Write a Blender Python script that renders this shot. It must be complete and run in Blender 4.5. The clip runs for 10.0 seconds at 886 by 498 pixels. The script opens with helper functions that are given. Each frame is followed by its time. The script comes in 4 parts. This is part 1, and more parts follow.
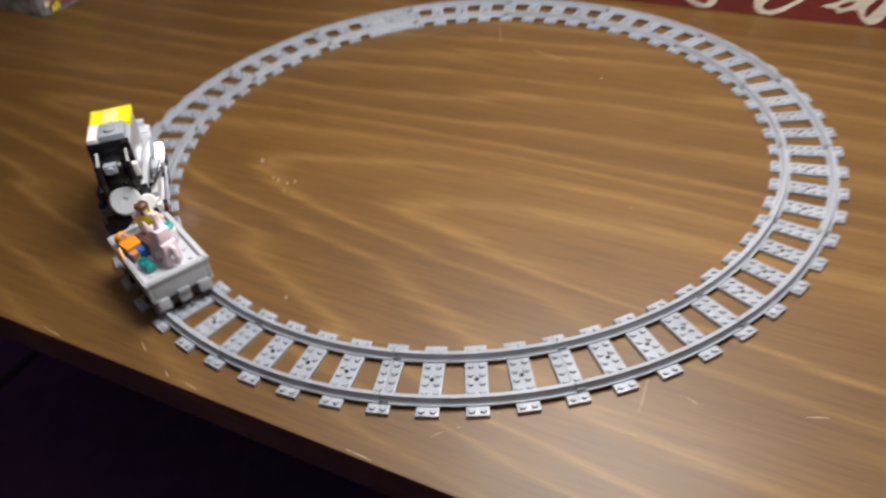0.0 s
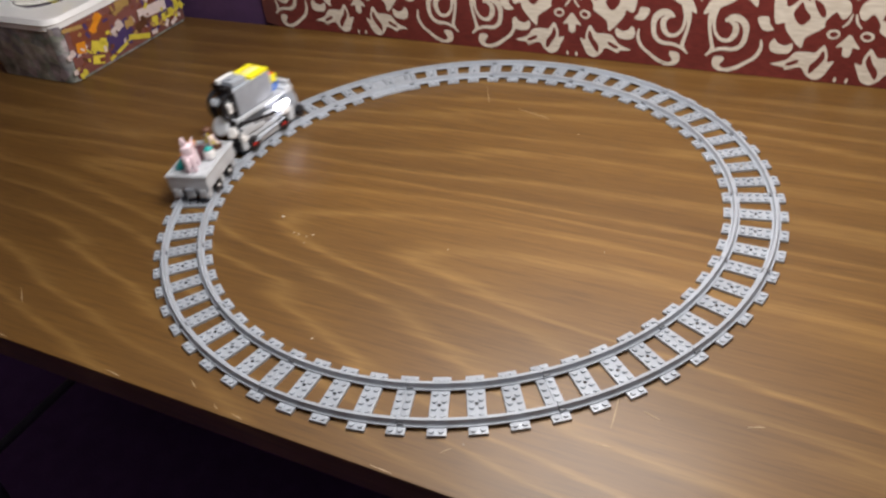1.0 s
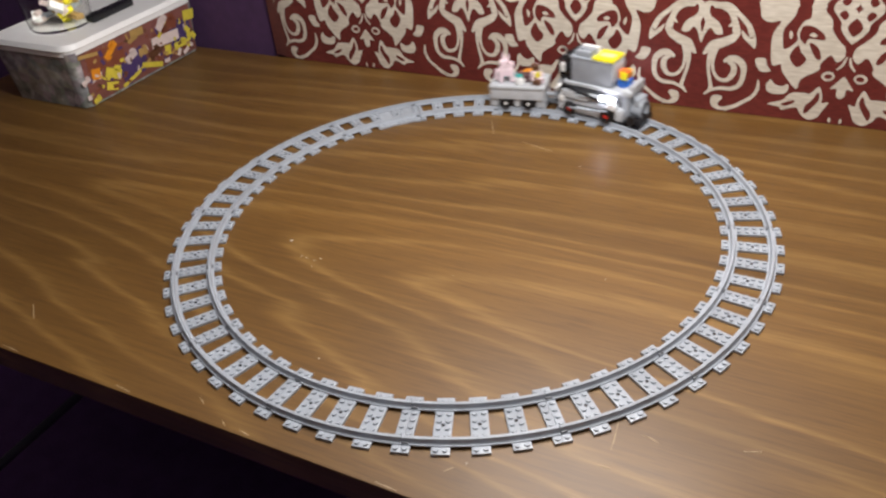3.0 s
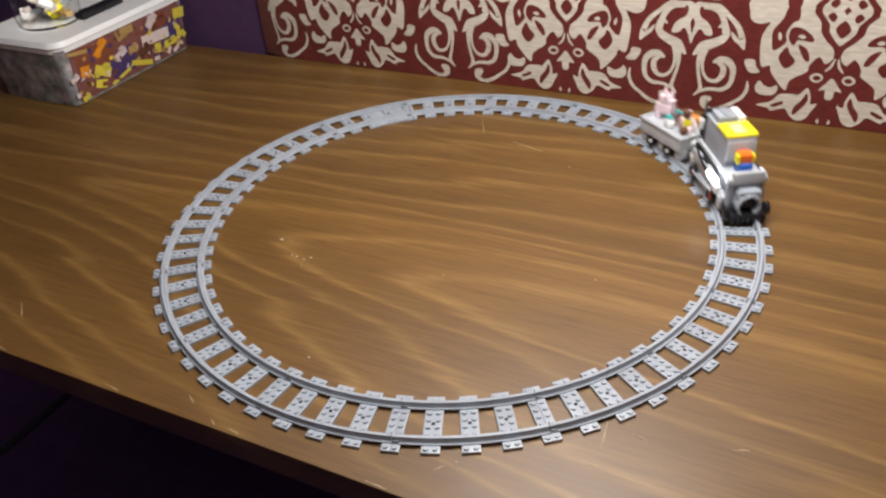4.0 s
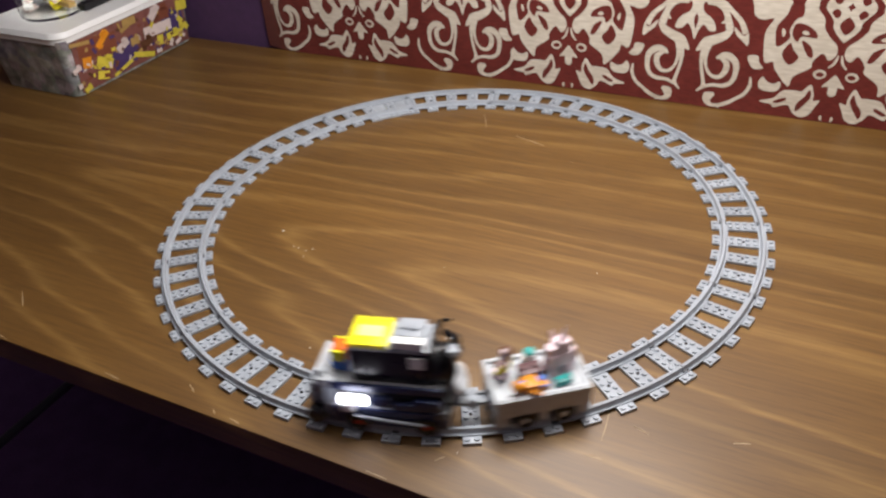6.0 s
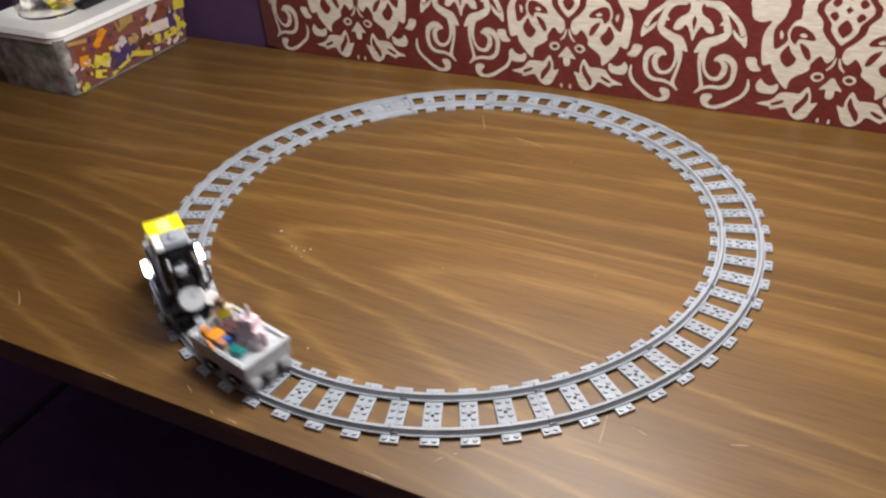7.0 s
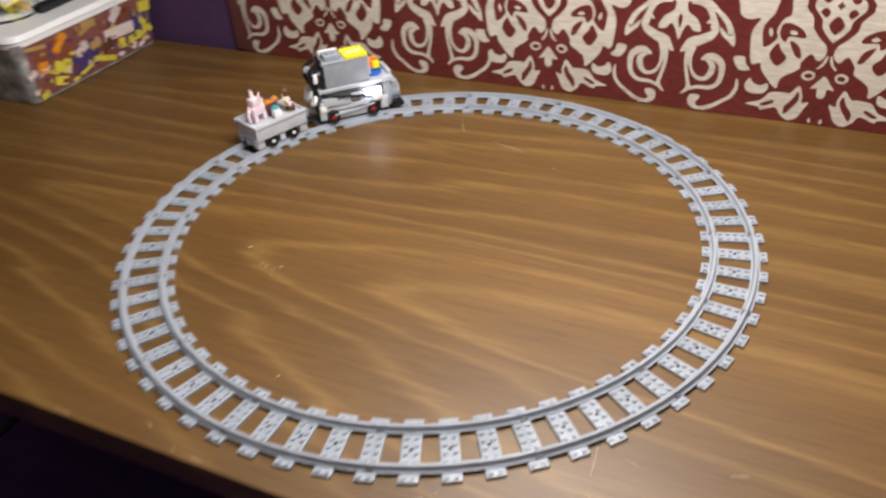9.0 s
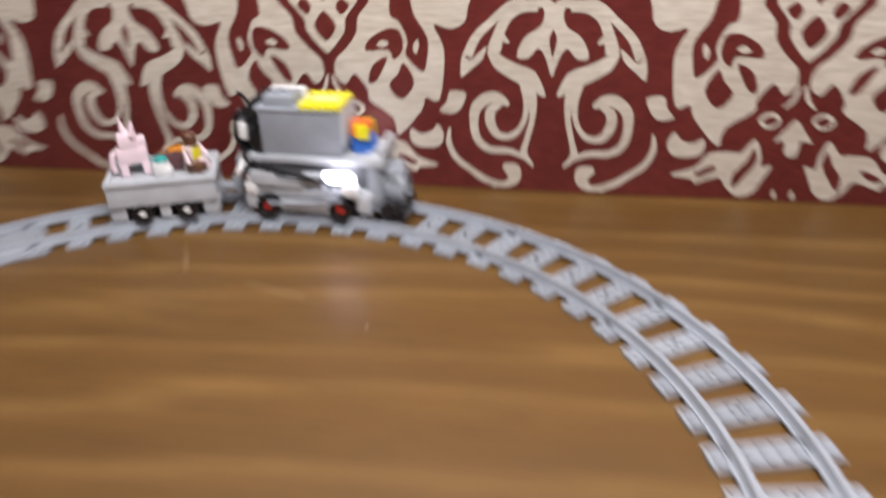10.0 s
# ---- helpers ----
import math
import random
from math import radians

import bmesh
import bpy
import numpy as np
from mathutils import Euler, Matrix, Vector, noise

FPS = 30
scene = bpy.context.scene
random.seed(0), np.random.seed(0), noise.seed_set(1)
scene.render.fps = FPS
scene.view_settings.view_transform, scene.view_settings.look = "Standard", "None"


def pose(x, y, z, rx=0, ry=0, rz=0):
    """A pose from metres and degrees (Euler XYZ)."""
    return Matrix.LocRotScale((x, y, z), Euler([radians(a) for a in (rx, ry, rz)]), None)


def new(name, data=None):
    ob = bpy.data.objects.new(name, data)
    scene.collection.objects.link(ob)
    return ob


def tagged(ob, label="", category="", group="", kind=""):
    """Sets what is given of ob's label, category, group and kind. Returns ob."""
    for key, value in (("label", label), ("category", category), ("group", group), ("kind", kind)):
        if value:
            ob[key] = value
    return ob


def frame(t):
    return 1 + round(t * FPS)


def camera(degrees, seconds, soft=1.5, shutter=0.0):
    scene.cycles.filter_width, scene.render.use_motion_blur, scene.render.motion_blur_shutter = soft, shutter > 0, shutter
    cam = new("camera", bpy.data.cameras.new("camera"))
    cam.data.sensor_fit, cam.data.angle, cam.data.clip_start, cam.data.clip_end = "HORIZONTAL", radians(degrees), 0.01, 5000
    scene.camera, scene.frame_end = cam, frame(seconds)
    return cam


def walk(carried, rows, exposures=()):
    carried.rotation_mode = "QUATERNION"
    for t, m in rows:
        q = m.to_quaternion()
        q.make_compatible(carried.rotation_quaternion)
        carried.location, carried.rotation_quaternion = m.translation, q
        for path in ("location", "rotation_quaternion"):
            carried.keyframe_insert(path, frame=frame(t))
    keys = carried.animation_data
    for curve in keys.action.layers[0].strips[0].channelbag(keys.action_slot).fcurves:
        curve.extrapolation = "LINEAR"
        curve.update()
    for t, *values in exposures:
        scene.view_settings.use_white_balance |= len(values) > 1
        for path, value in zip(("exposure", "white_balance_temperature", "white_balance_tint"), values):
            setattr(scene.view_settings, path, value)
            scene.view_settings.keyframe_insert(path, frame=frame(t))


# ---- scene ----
# ---------------- camera ----------------
cam = camera(58.6, 10.0, soft=2.4, shutter=0.8)
PATH = [
    (0.0, 0.3213, -0.6087, 0.4227, 30.795, -39.175, -5.985),
    (0.5, 0.3528, -0.6541, 0.4984, 29.897, -38.514, -8.077),
    (1.0, 0.3563, -0.6758, 0.5103, 29.996, -37.517, -7.040),
    (1.5, 0.3595, -0.6904, 0.5167, 30.236, -36.182, -6.825),
    (2.0, 0.3554, -0.6910, 0.5173, 29.739, -35.946, -6.327),
    (2.5, 0.3579, -0.6975, 0.5163, 29.730, -35.171, -5.791),
    (4.0, 0.3584, -0.7013, 0.5161, 28.457, -35.114, -4.805),
    (4.5, 0.3645, -0.7003, 0.5152, 28.680, -35.037, -4.880),
    (5.0, 0.3640, -0.7026, 0.5111, 28.603, -35.258, -4.822),
    (5.5, 0.3604, -0.7042, 0.5107, 28.630, -35.259, -4.558),
    (7.0, 0.3545, -0.7059, 0.5111, 28.051, -35.247, -3.849),
    (7.5, 0.3556, -0.7051, 0.5117, 28.598, -35.344, -4.025),
    (8.0, 0.3489, -0.7022, 0.5074, 28.203, -36.043, -3.450),
    (8.5, 0.3438, -0.6976, 0.5076, 28.326, -36.176, -3.336),
    (9.0, 0.3384, -0.6577, 0.4996, 26.722, -35.604, -4.071),
    (9.2, 0.3287, -0.6074, 0.4836, 25.258, -36.194, -4.009),
    (9.5, 0.2827, -0.4809, 0.4226, 18.882, -34.379, -2.366),
    (9.7, 0.2449, -0.379, 0.3635, 14.394, -31.418, -1.566),
    (9.8, 0.2382, -0.3160, 0.3235, 13.17, -31.00, -2.20),
    (10.0, 0.2070, -0.2217, 0.2755, 10.50, -28.63, -1.72),
]
walk(cam, [(t, pose(x, y, z) @ pose(0, 0, 0, 0, 0, yaw) @ pose(0, 0, 0, 90 + pitch) @ pose(0, 0, 0, 0, 0, roll))
           for t, x, y, z, yaw, pitch, roll in PATH],
     [(0.0, 0.0, 6500, 10), (5.5, 0.0, 6500, 10), (7.0, 0.09, 6500, 10), (7.5, 0.09, 6000, 15), (8.0, 0.09, 6500, 10), (9.2, 0.08, 6500, 10), (9.5, 0.02, 6470, 10), (10.0, -0.08, 6350, 14)])

# ---------------- light ----------------
world = bpy.data.worlds.new("room_air")
scene.world = world
world.use_nodes = True
world.node_tree.nodes["Background"].inputs[0].default_value = (0.02, 0.018, 0.02, 1)
world.node_tree.nodes["Background"].inputs[1].default_value = 0.3
LAMP_AT, LAMP_POWER = (0.19, -0.05, 0.75), 37.8
lamp_data = bpy.data.lights.new("ceiling_bulb", "POINT")
lamp_data.shadow_soft_size, lamp_data.energy = 0.24, LAMP_POWER
lamp_data.color = (1.0, 0.975, 0.955)
lamp = new("ceiling_bulb", lamp_data)
lamp.matrix_world = pose(*LAMP_AT)


# ---------------- materials ----------------
def material(name, colour, rough=0.5, metal=0.0, emit=0.0, alpha=None, transmission=0.0):
    m = bpy.data.materials.new(name)
    m.use_nodes = True
    b = m.node_tree.nodes["Principled BSDF"]
    b.inputs["Base Color"].default_value = (*colour, 1)
    b.inputs["Roughness"].default_value = rough
    b.inputs["Metallic"].default_value = metal
    b.inputs["Transmission Weight"].default_value = transmission
    if emit:
        b.inputs["Emission Color"].default_value = (*colour, 1)
        b.inputs["Emission Strength"].default_value = emit
    return m


def nd(m, kind, **vals):
    n = m.node_tree.nodes.new(kind)
    for k, v in vals.items():
        n.inputs[k].default_value = v
    return n


def link(m, a, ao, b, bi):
    m.node_tree.links.new(a.outputs[ao], b.inputs[bi])


def ramp(m, stops):
    r = m.node_tree.nodes.new("ShaderNodeValToRGB")
    e = r.color_ramp.elements
    while len(e) < len(stops):
        e.new(0.5)
    for el, (p, c) in zip(e, stops):
        el.position, el.color = p, (*c, 1)
    return r


def plastic(name, colour, rough=0.28, vary=0.12, grime=0.25):
    """Moulded plastic with slight tone drift, dust and fine scratches."""
    m = material(name, colour, rough)
    b = m.node_tree.nodes["Principled BSDF"]
    tc = nd(m, "ShaderNodeTexCoord")
    n1 = nd(m, "ShaderNodeTexNoise", Scale=60.0, Detail=4.0)
    n2 = nd(m, "ShaderNodeTexNoise", Scale=900.0, Detail=2.0)
    link(m, tc, "Object", n1, "Vector"), link(m, tc, "Object", n2, "Vector")
    info = nd(m, "ShaderNodeObjectInfo")
    lo = tuple(c * (1 - vary) for c in colour)
    hi = tuple(min(1, c * (1 + vary)) for c in colour)
    r = ramp(m, [(0.3, lo), (0.7, hi)])
    mixv = nd(m, "ShaderNodeMath")
    mixv.operation = "MULTIPLY_ADD"
    mixv.inputs[1].default_value = 0.3
    link(m, info, "Random", mixv, 0)
    sc = nd(m, "ShaderNodeMath")
    sc.operation = "MULTIPLY"
    sc.inputs[1].default_value = 0.75
    link(m, n1, "Fac", sc, 0), link(m, sc, 0, mixv, 2)
    link(m, mixv, 0, r, "Fac"), link(m, r, "Color", b, "Base Color")
    mr = nd(m, "ShaderNodeMapRange")
    mr.inputs["To Min"].default_value, mr.inputs["To Max"].default_value = rough * (1 - grime), rough * (1 + grime * 2)
    link(m, n1, "Fac", mr, "Value"), link(m, mr, "Result", b, "Roughness")
    bp = nd(m, "ShaderNodeBump", Strength=0.05, Distance=0.0003)
    link(m, n2, "Fac", bp, "Height"), link(m, bp, "Normal", b, "Normal")
    return m


def wood():
    """Plain-sawn walnut laminate: long straight figure, and one set of nested arches across the middle."""
    m = material("walnut_laminate", (0.2, 0.1, 0.04), 0.3)
    b = m.node_tree.nodes["Principled BSDF"]
    b.inputs["Specular IOR Level"].default_value = 0.55
    b.inputs["Coat Weight"].default_value = 0.16
    b.inputs["Coat Roughness"].default_value = 0.26
    tc = nd(m, "ShaderNodeTexCoord")

    def calc(op, x, y=None):
        n = nd(m, "ShaderNodeMath")
        n.operation = op
        for k, v in enumerate((x, y)):
            if v is None:
                continue
            if isinstance(v, (int, float)):
                n.inputs[k].default_value = v
            else:
                m.node_tree.links.new(v, n.inputs[k])
        return n.outputs[0]

    def grain(scale, rough, detail, warp=0.0, freq=1.0):
        mp = nd(m, "ShaderNodeMapping")
        mp.inputs["Scale"].default_value = scale
        mp.inputs["Rotation"].default_value = (0, 0, radians(2.0))
        link(m, tc, "Object", mp, "Vector")
        n = nd(m, "ShaderNodeTexNoise", Scale=freq, Detail=detail, Roughness=rough, Distortion=warp)
        link(m, mp, "Vector", n, "Vector")
        return n.outputs["Fac"]

    slow = grain((0.75, 7.0, 7.0), 0.45, 1.5, 0.1)
    wander = grain((2.6, 36.0, 36.0), 0.55, 3.0, 0.2)
    fibre = grain((9.0, 210.0, 210.0), 0.6, 3.0)
    pore = grain((26.0, 640.0, 640.0), 0.5, 2.0)
    xyz = nd(m, "ShaderNodeSeparateXYZ")
    link(m, tc, "Object", xyz, 0)
    # nested arches opening to the east round an axis near the middle of the ring
    along = calc("ADD", xyz.outputs["X"], 0.187)
    across = calc("ADD", calc("ADD", xyz.outputs["Y"], 0.112), calc("MULTIPLY", along, 0.07))
    spread = calc("SQRT", calc("ADD", calc("MULTIPLY", across, across), 0.0004))
    reach = calc("MULTIPLY", calc("ARCTANGENT", calc("MULTIPLY", along, 2.4)), 0.42)
    figure = calc("SUBTRACT", calc("MULTIPLY", reach, 4.3), calc("MULTIPLY", spread, 23.0))
    figure = calc("ADD", figure, calc("MULTIPLY", slow, 4.0))
    figure = calc("ADD", figure, calc("MULTIPLY", wander, 1.0))
    ring = calc("FRACT", figure)
    r = ramp(m, [(0.0, (0.160, 0.0785, 0.0140)), (0.12, (0.218, 0.1165, 0.0275)), (0.30, (0.150, 0.0720, 0.0118)), (0.60, (0.131, 0.0610, 0.0090)), (0.88, (0.125, 0.0577, 0.0083)), (1.0, (0.154, 0.0750, 0.0132))])
    link(m, ring.node, 0, r, "Fac")
    broad = ramp(m, [(0.32, (0.86, 0.855, 0.84)), (0.68, (1.12, 1.12, 1.11))])
    link(m, slow.node, "Fac", broad, "Fac")
    fr = ramp(m, [(0.30, (0.74, 0.71, 0.66)), (0.52, (1, 1, 1)), (0.72, (1.22, 1.24, 1.28))])
    link(m, fibre.node, "Fac", fr, "Fac")
    pr = ramp(m, [(0.36, (0.66, 0.62, 0.58)), (0.46, (1, 1, 1))])
    link(m, pore.node, "Fac", pr, "Fac")
    # the figure fades in and out along the board
    patch = grain((1.7, 10.0, 10.0), 0.5, 2.0)
    fade = ramp(m, [(0.36, (0.05, 0.05, 0.05)), (0.64, (0.52, 0.52, 0.52))])
    link(m, patch.node, "Fac", fade, "Fac")
    calm = nd(m, "ShaderNodeMix")
    calm.data_type = "RGBA"
    calm.inputs[7].default_value = (0.143, 0.0685, 0.0112, 1)
    link(m, fade, "Color", calm, 0), link(m, r, "Color", calm, 6)
    colour, out = calm, 2
    for layer, amount in ((broad, 1.0), (fr, 0.75), (pr, 0.5)):
        mul = nd(m, "ShaderNodeMix")
        mul.data_type, mul.blend_type = "RGBA", "MULTIPLY"
        mul.inputs[0].default_value = amount
        m.node_tree.links.new(colour.outputs[out], mul.inputs[6])
        link(m, layer, "Color", mul, 7)
        colour, out = mul, 2
    link(m, colour, 2, b, "Base Color")
    smudge = nd(m, "ShaderNodeTexNoise", Scale=7.0, Detail=5.0)
    link(m, tc, "Object", smudge, "Vector")
    mr = nd(m, "ShaderNodeMapRange")
    mr.inputs["To Min"].default_value, mr.inputs["To Max"].default_value = 0.50, 0.62
    link(m, smudge, "Fac", mr, "Value"), link(m, mr, "Result", b, "Roughness")
    bp = nd(m, "ShaderNodeBump", Strength=0.10, Distance=0.0004)
    link(m, fibre.node, "Fac", bp, "Height"), link(m, bp, "Normal", b, "Normal")
    return m


def cloth(name, a, c, scale=900.0, slub=(1.0, 1.0, 5.0), sheen=0.25, rough=0.85, tint=None):
    """Woven cloth: threads drawn out along one way, blotches, and a soft gloss where it is satin."""
    m = material(name, a, rough)
    b = m.node_tree.nodes["Principled BSDF"]
    b.inputs["Sheen Weight"].default_value = sheen
    if tint:
        b.inputs["Specular Tint"].default_value = (*tint, 1)
        b.inputs["Specular IOR Level"].default_value = 0.8
    tc = nd(m, "ShaderNodeTexCoord")
    mp = nd(m, "ShaderNodeMapping")
    mp.inputs["Scale"].default_value = slub
    link(m, tc, "Object", mp, "Vector")
    weave = nd(m, "ShaderNodeTexNoise", Scale=scale, Detail=3.0)
    blotch = nd(m, "ShaderNodeTexNoise", Scale=25.0, Detail=4.0)
    link(m, mp, "Vector", weave, "Vector"), link(m, tc, "Object", blotch, "Vector")
    add = nd(m, "ShaderNodeMath")
    add.operation = "MULTIPLY_ADD"
    add.inputs[1].default_value = 0.62
    soft = nd(m, "ShaderNodeMath")
    soft.operation = "MULTIPLY"
    soft.inputs[1].default_value = 0.38
    link(m, blotch, "Fac", soft, 0)
    link(m, weave, "Fac", add, 0), link(m, soft, 0, add, 2)
    r = ramp(m, [(0.36, a), (0.64, c)])
    link(m, add, 0, r, "Fac"), link(m, r, "Color", b, "Base Color")
    bp = nd(m, "ShaderNodeBump", Strength=0.4, Distance=0.0006)
    link(m, weave, "Fac", bp, "Height"), link(m, bp, "Normal", b, "Normal")
    return m


def painted(name, colour):
    return plastic(name, colour, 0.8, 0.2, 0.1)


WOOD = wood()
GREY = plastic("light_grey_plastic", (0.335, 0.364, 0.405))
RAIL = plastic("rail_grey_plastic", (0.325, 0.352, 0.392), 0.36)
PALE = plastic("pale_grey_plastic", (0.52, 0.545, 0.575))
DARK = plastic("dark_grey_plastic", (0.10, 0.105, 0.115), 0.3)
BLACK = plastic("black_plastic", (0.012, 0.012, 0.014), 0.25)
WHITE = plastic("white_plastic", (0.88, 0.88, 0.87), 0.3, 0.03)
YELLOW = plastic("yellow_plastic", (0.88, 0.78, 0.02), 0.3)
RED = plastic("red_plastic", (0.50, 0.025, 0.018), 0.3)
ORANGE = plastic("orange_plastic", (0.85, 0.16, 0.015), 0.3)
AMBER = plastic("amber_plastic", (0.75, 0.28, 0.02), 0.3)
BLUE = plastic("blue_plastic", (0.03, 0.16, 0.62), 0.3)
NAVY = plastic("navy_plastic", (0.02, 0.03, 0.09), 0.3)
PINK = plastic("pink_plastic", (0.87, 0.70, 0.75), 0.3)
TEAL = plastic("teal_plastic", (0.02, 0.36, 0.34), 0.3)
BROWN = plastic("brown_plastic", (0.12, 0.05, 0.025), 0.35)
GLOW = material("lamp_glow", (0.90, 0.90, 1.0), 0.3, emit=11.0)
RED_CLOTH = cloth("burgundy_satin", (0.090, 0.0115, 0.0098), (0.150, 0.0235, 0.0190), 330.0, (0.3, 1.0, 1.0), 0.1, 0.44, (1.0, 0.52, 0.46))
CREAM = cloth("cream_weave", (0.505, 0.435, 0.345), (0.685, 0.62, 0.52), 330.0, (0.16, 1.0, 1.0))
PURPLE = painted("purple_wall_paint", (0.068, 0.028, 0.088))
CEIL = painted("ceiling_paint", (0.78, 0.76, 0.74))
CARPET = cloth("dark_carpet", (0.11, 0.045, 0.155), (0.17, 0.08, 0.23), 300.0)
MARK = material("pale_scratch_and_glint", (0.42, 0.31, 0.18), 0.6)


# ---------------- mesh helpers ----------------
def box(bm, c, s, bevel=0.0, m=None):
    r = bmesh.ops.create_cube(bm, size=1.0, matrix=(m or Matrix()) @ Matrix.Translation(c) @ Matrix.Diagonal((*s, 1)))
    if bevel:
        es = list({e for v in r["verts"] for e in v.link_edges})
        bmesh.ops.bevel(bm, geom=es, offset=bevel, segments=2, affect="EDGES", profile=0.6)


def cyl(bm, a, b, r1, r2=None, seg=16):
    a, b = Vector(a), Vector(b)
    d = b - a
    m = Matrix.Translation((a + b) / 2) @ d.to_track_quat("Z", "Y").to_matrix().to_4x4()
    bmesh.ops.create_cone(bm, cap_ends=True, segments=seg, radius1=r1, radius2=r1 if r2 is None else r2, depth=d.length, matrix=m)


def ball(bm, c, s, seg=14):
    bmesh.ops.create_uvsphere(bm, u_segments=seg, v_segments=seg // 2 + 1, radius=1.0, matrix=Matrix.Translation(c) @ Matrix.Diagonal((*s, 1)))


def tube(bm, pts, r, seg=8):
    for a, b in zip(pts, pts[1:]):
        cyl(bm, a, b, r, seg=seg)
    for p in pts[1:-1]:
        ball(bm, p, (r, r, r), 8)


def lathe(bm, profile, m=None, seg=28):
    """profile: (radius, height) pairs round z."""
    m = m or Matrix()
    rings = []
    for r, h in profile:
        rings.append([bm.verts.new(m @ Vector((r * math.cos(k * math.tau / seg), r * math.sin(k * math.tau / seg), h))) for k in range(seg)])
    for a, b in zip(rings, rings[1:]):
        for k in range(seg):
            bm.faces.new((a[k], a[(k + 1) % seg], b[(k + 1) % seg], b[k]))


def mesh_of(name, bm, mat, smooth=True):
    me = bpy.data.meshes.new(name)
    bmesh.ops.recalc_face_normals(bm, faces=bm.faces)
    bm.to_mesh(me)
    bm.free()
    me.materials.append(mat)
    if smooth:
        me.shade_smooth()
        me.set_sharp_from_angle(angle=radians(35))
    return me


def part(name, bm, mat, parent=None, label="", m=None):
    ob = new(name, mesh_of(name, bm, mat))
    ob.parent = parent
    if m is not None:
        ob.matrix_basis = m
    if label:
        tagged(ob, label)
    return ob


def thing(name, label, category, group="", kind=""):
    ob = new(name)
    ob.empty_display_size = 0.01
    return tagged(ob, label, category, group, kind)


def slab(name, lo, hi, mat, label, kind="structure", category="", bevel=0.0):
    bm = bmesh.new()
    box(bm, [(a + b) / 2 for a, b in zip(lo, hi)], [b - a for a, b in zip(lo, hi)], bevel)
    ob = part(name, bm, mat)
    return tagged(ob, label, category or name.split("_")[0], "", kind)


# ---------------- room ----------------
X0, X1, Y0, Y1, Z0, Z1 = -1.9, 2.1, -2.6, 0.40, -0.75, 1.65
slab("floor", (X0, Y0, Z0 - 0.05), (X1, Y1 + 0.1, Z0), CARPET, "dark purple-black carpeted floor in shade under the table")
slab("ceiling", (X0 - 0.1, Y0 - 0.1, Z1), (X1 + 0.1, Y1 + 0.2, Z1 + 0.08), CEIL, "plain off-white painted ceiling")
slab("wall_north", (X0, Y1, Z0), (X1, Y1 + 0.1, Z1), PURPLE, "dark purple painted wall behind the table")
slab("wall_south", (X0, Y0 - 0.1, Z0), (X1, Y0, Z1), PURPLE, "dark purple painted wall")
slab("wall_west", (X0 - 0.1, Y0, Z0), (X0, Y1 + 0.1, Z1), PURPLE, "dark purple painted wall")
slab("wall_east", (X1, Y0, Z0), (X1 + 0.1, Y1 + 0.1, Z1), PURPLE, "dark purple painted wall")

fixture = thing("ceiling_light", "white ceiling lamp holder with a shallow dished shade", "lamp")
bm = bmesh.new()
cyl(bm, (0, 0, 0.27), (0, 0, Z1 - LAMP_AT[2]), 0.03)
part("holder", bm, WHITE, fixture)
bm = bmesh.new()
lathe(bm, [(0.02, 0.30), (0.07, 0.295), (0.11, 0.275), (0.108, 0.272), (0.07, 0.290), (0.02, 0.294)])
part("shade", bm, WHITE, fixture)
fixture.matrix_basis = pose(*LAMP_AT)

# ---------------- table ----------------
TX0, TX1, TY0, TY1 = -1.02, 0.83, -0.374, 0.386
table = thing("table", "long brown walnut-laminate folding table, scuffed along the edge", "table")
bm = bmesh.new()
box(bm, ((TX0 + TX1) / 2, (TY0 + TY1) / 2, -0.016), (TX1 - TX0, TY1 - TY0, 0.032), 0.002)
part("tabletop", bm, WOOD, table)
for sx in (TX0 + 0.12, TX1 - 0.12):
    for sy in (TY0 + 0.09, TY1 - 0.09):
        bm = bmesh.new()
        cyl(bm, (sx, sy, Z0), (sx, sy, -0.032), 0.014)
        part("leg", bm, DARK, table, "dark metal table leg")
    bm = bmesh.new()
    cyl(bm, (sx, TY0 + 0.09, -0.6), (sx, TY1 - 0.09, -0.6), 0.009)
    part("stretcher", bm, DARK, table)

# ---------------- toy track: sixteen curved sections ----------------
R, STUD, STEP, A0 = 0.320, 0.008, 5.625, -74.35
TIE_H, RAIL_H = 0.0032, 0.0094


def sleeper_mesh(name, w, y0=0.0):
    """Sleeper along local x (radial), tangent along y."""
    bm = bmesh.new()
    box(bm, (0, y0, TIE_H / 2), (0.064, w, TIE_H), 0.0003)
    cols = (-0.004, 0.004) if w > 0.01 else (0.0,)
    for sx in (-0.028, -0.012, -0.004, 0.004, 0.012, 0.028):
        for sy in cols:
            cyl(bm, (sx, sy + y0, TIE_H - 0.0001), (sx, sy + y0, TIE_H + 0.0016), 0.0024, 0.0023, 10)
    return mesh_of(name, bm, GREY)


def arc(bm, a0, a1, r0, r1, z0, z1, n=8, inset=0.0):
    rings = []
    for k in range(n + 1):
        a = radians(a0 + (a1 - a0) * k / n)
        rings.append([bm.verts.new((r * math.cos(a), r * math.sin(a), z)) for r, z in ((r0, z0), (r1, z0), (r1 - inset, z1), (r0 + inset, z1))])
    for a, b in zip(rings, rings[1:]):
        for k in range(4):
            bm.faces.new((a[k], a[(k + 1) % 4], b[(k + 1) % 4], b[k]))
    bm.faces.new(rings[0])
    bm.faces.new(rings[-1][::-1])


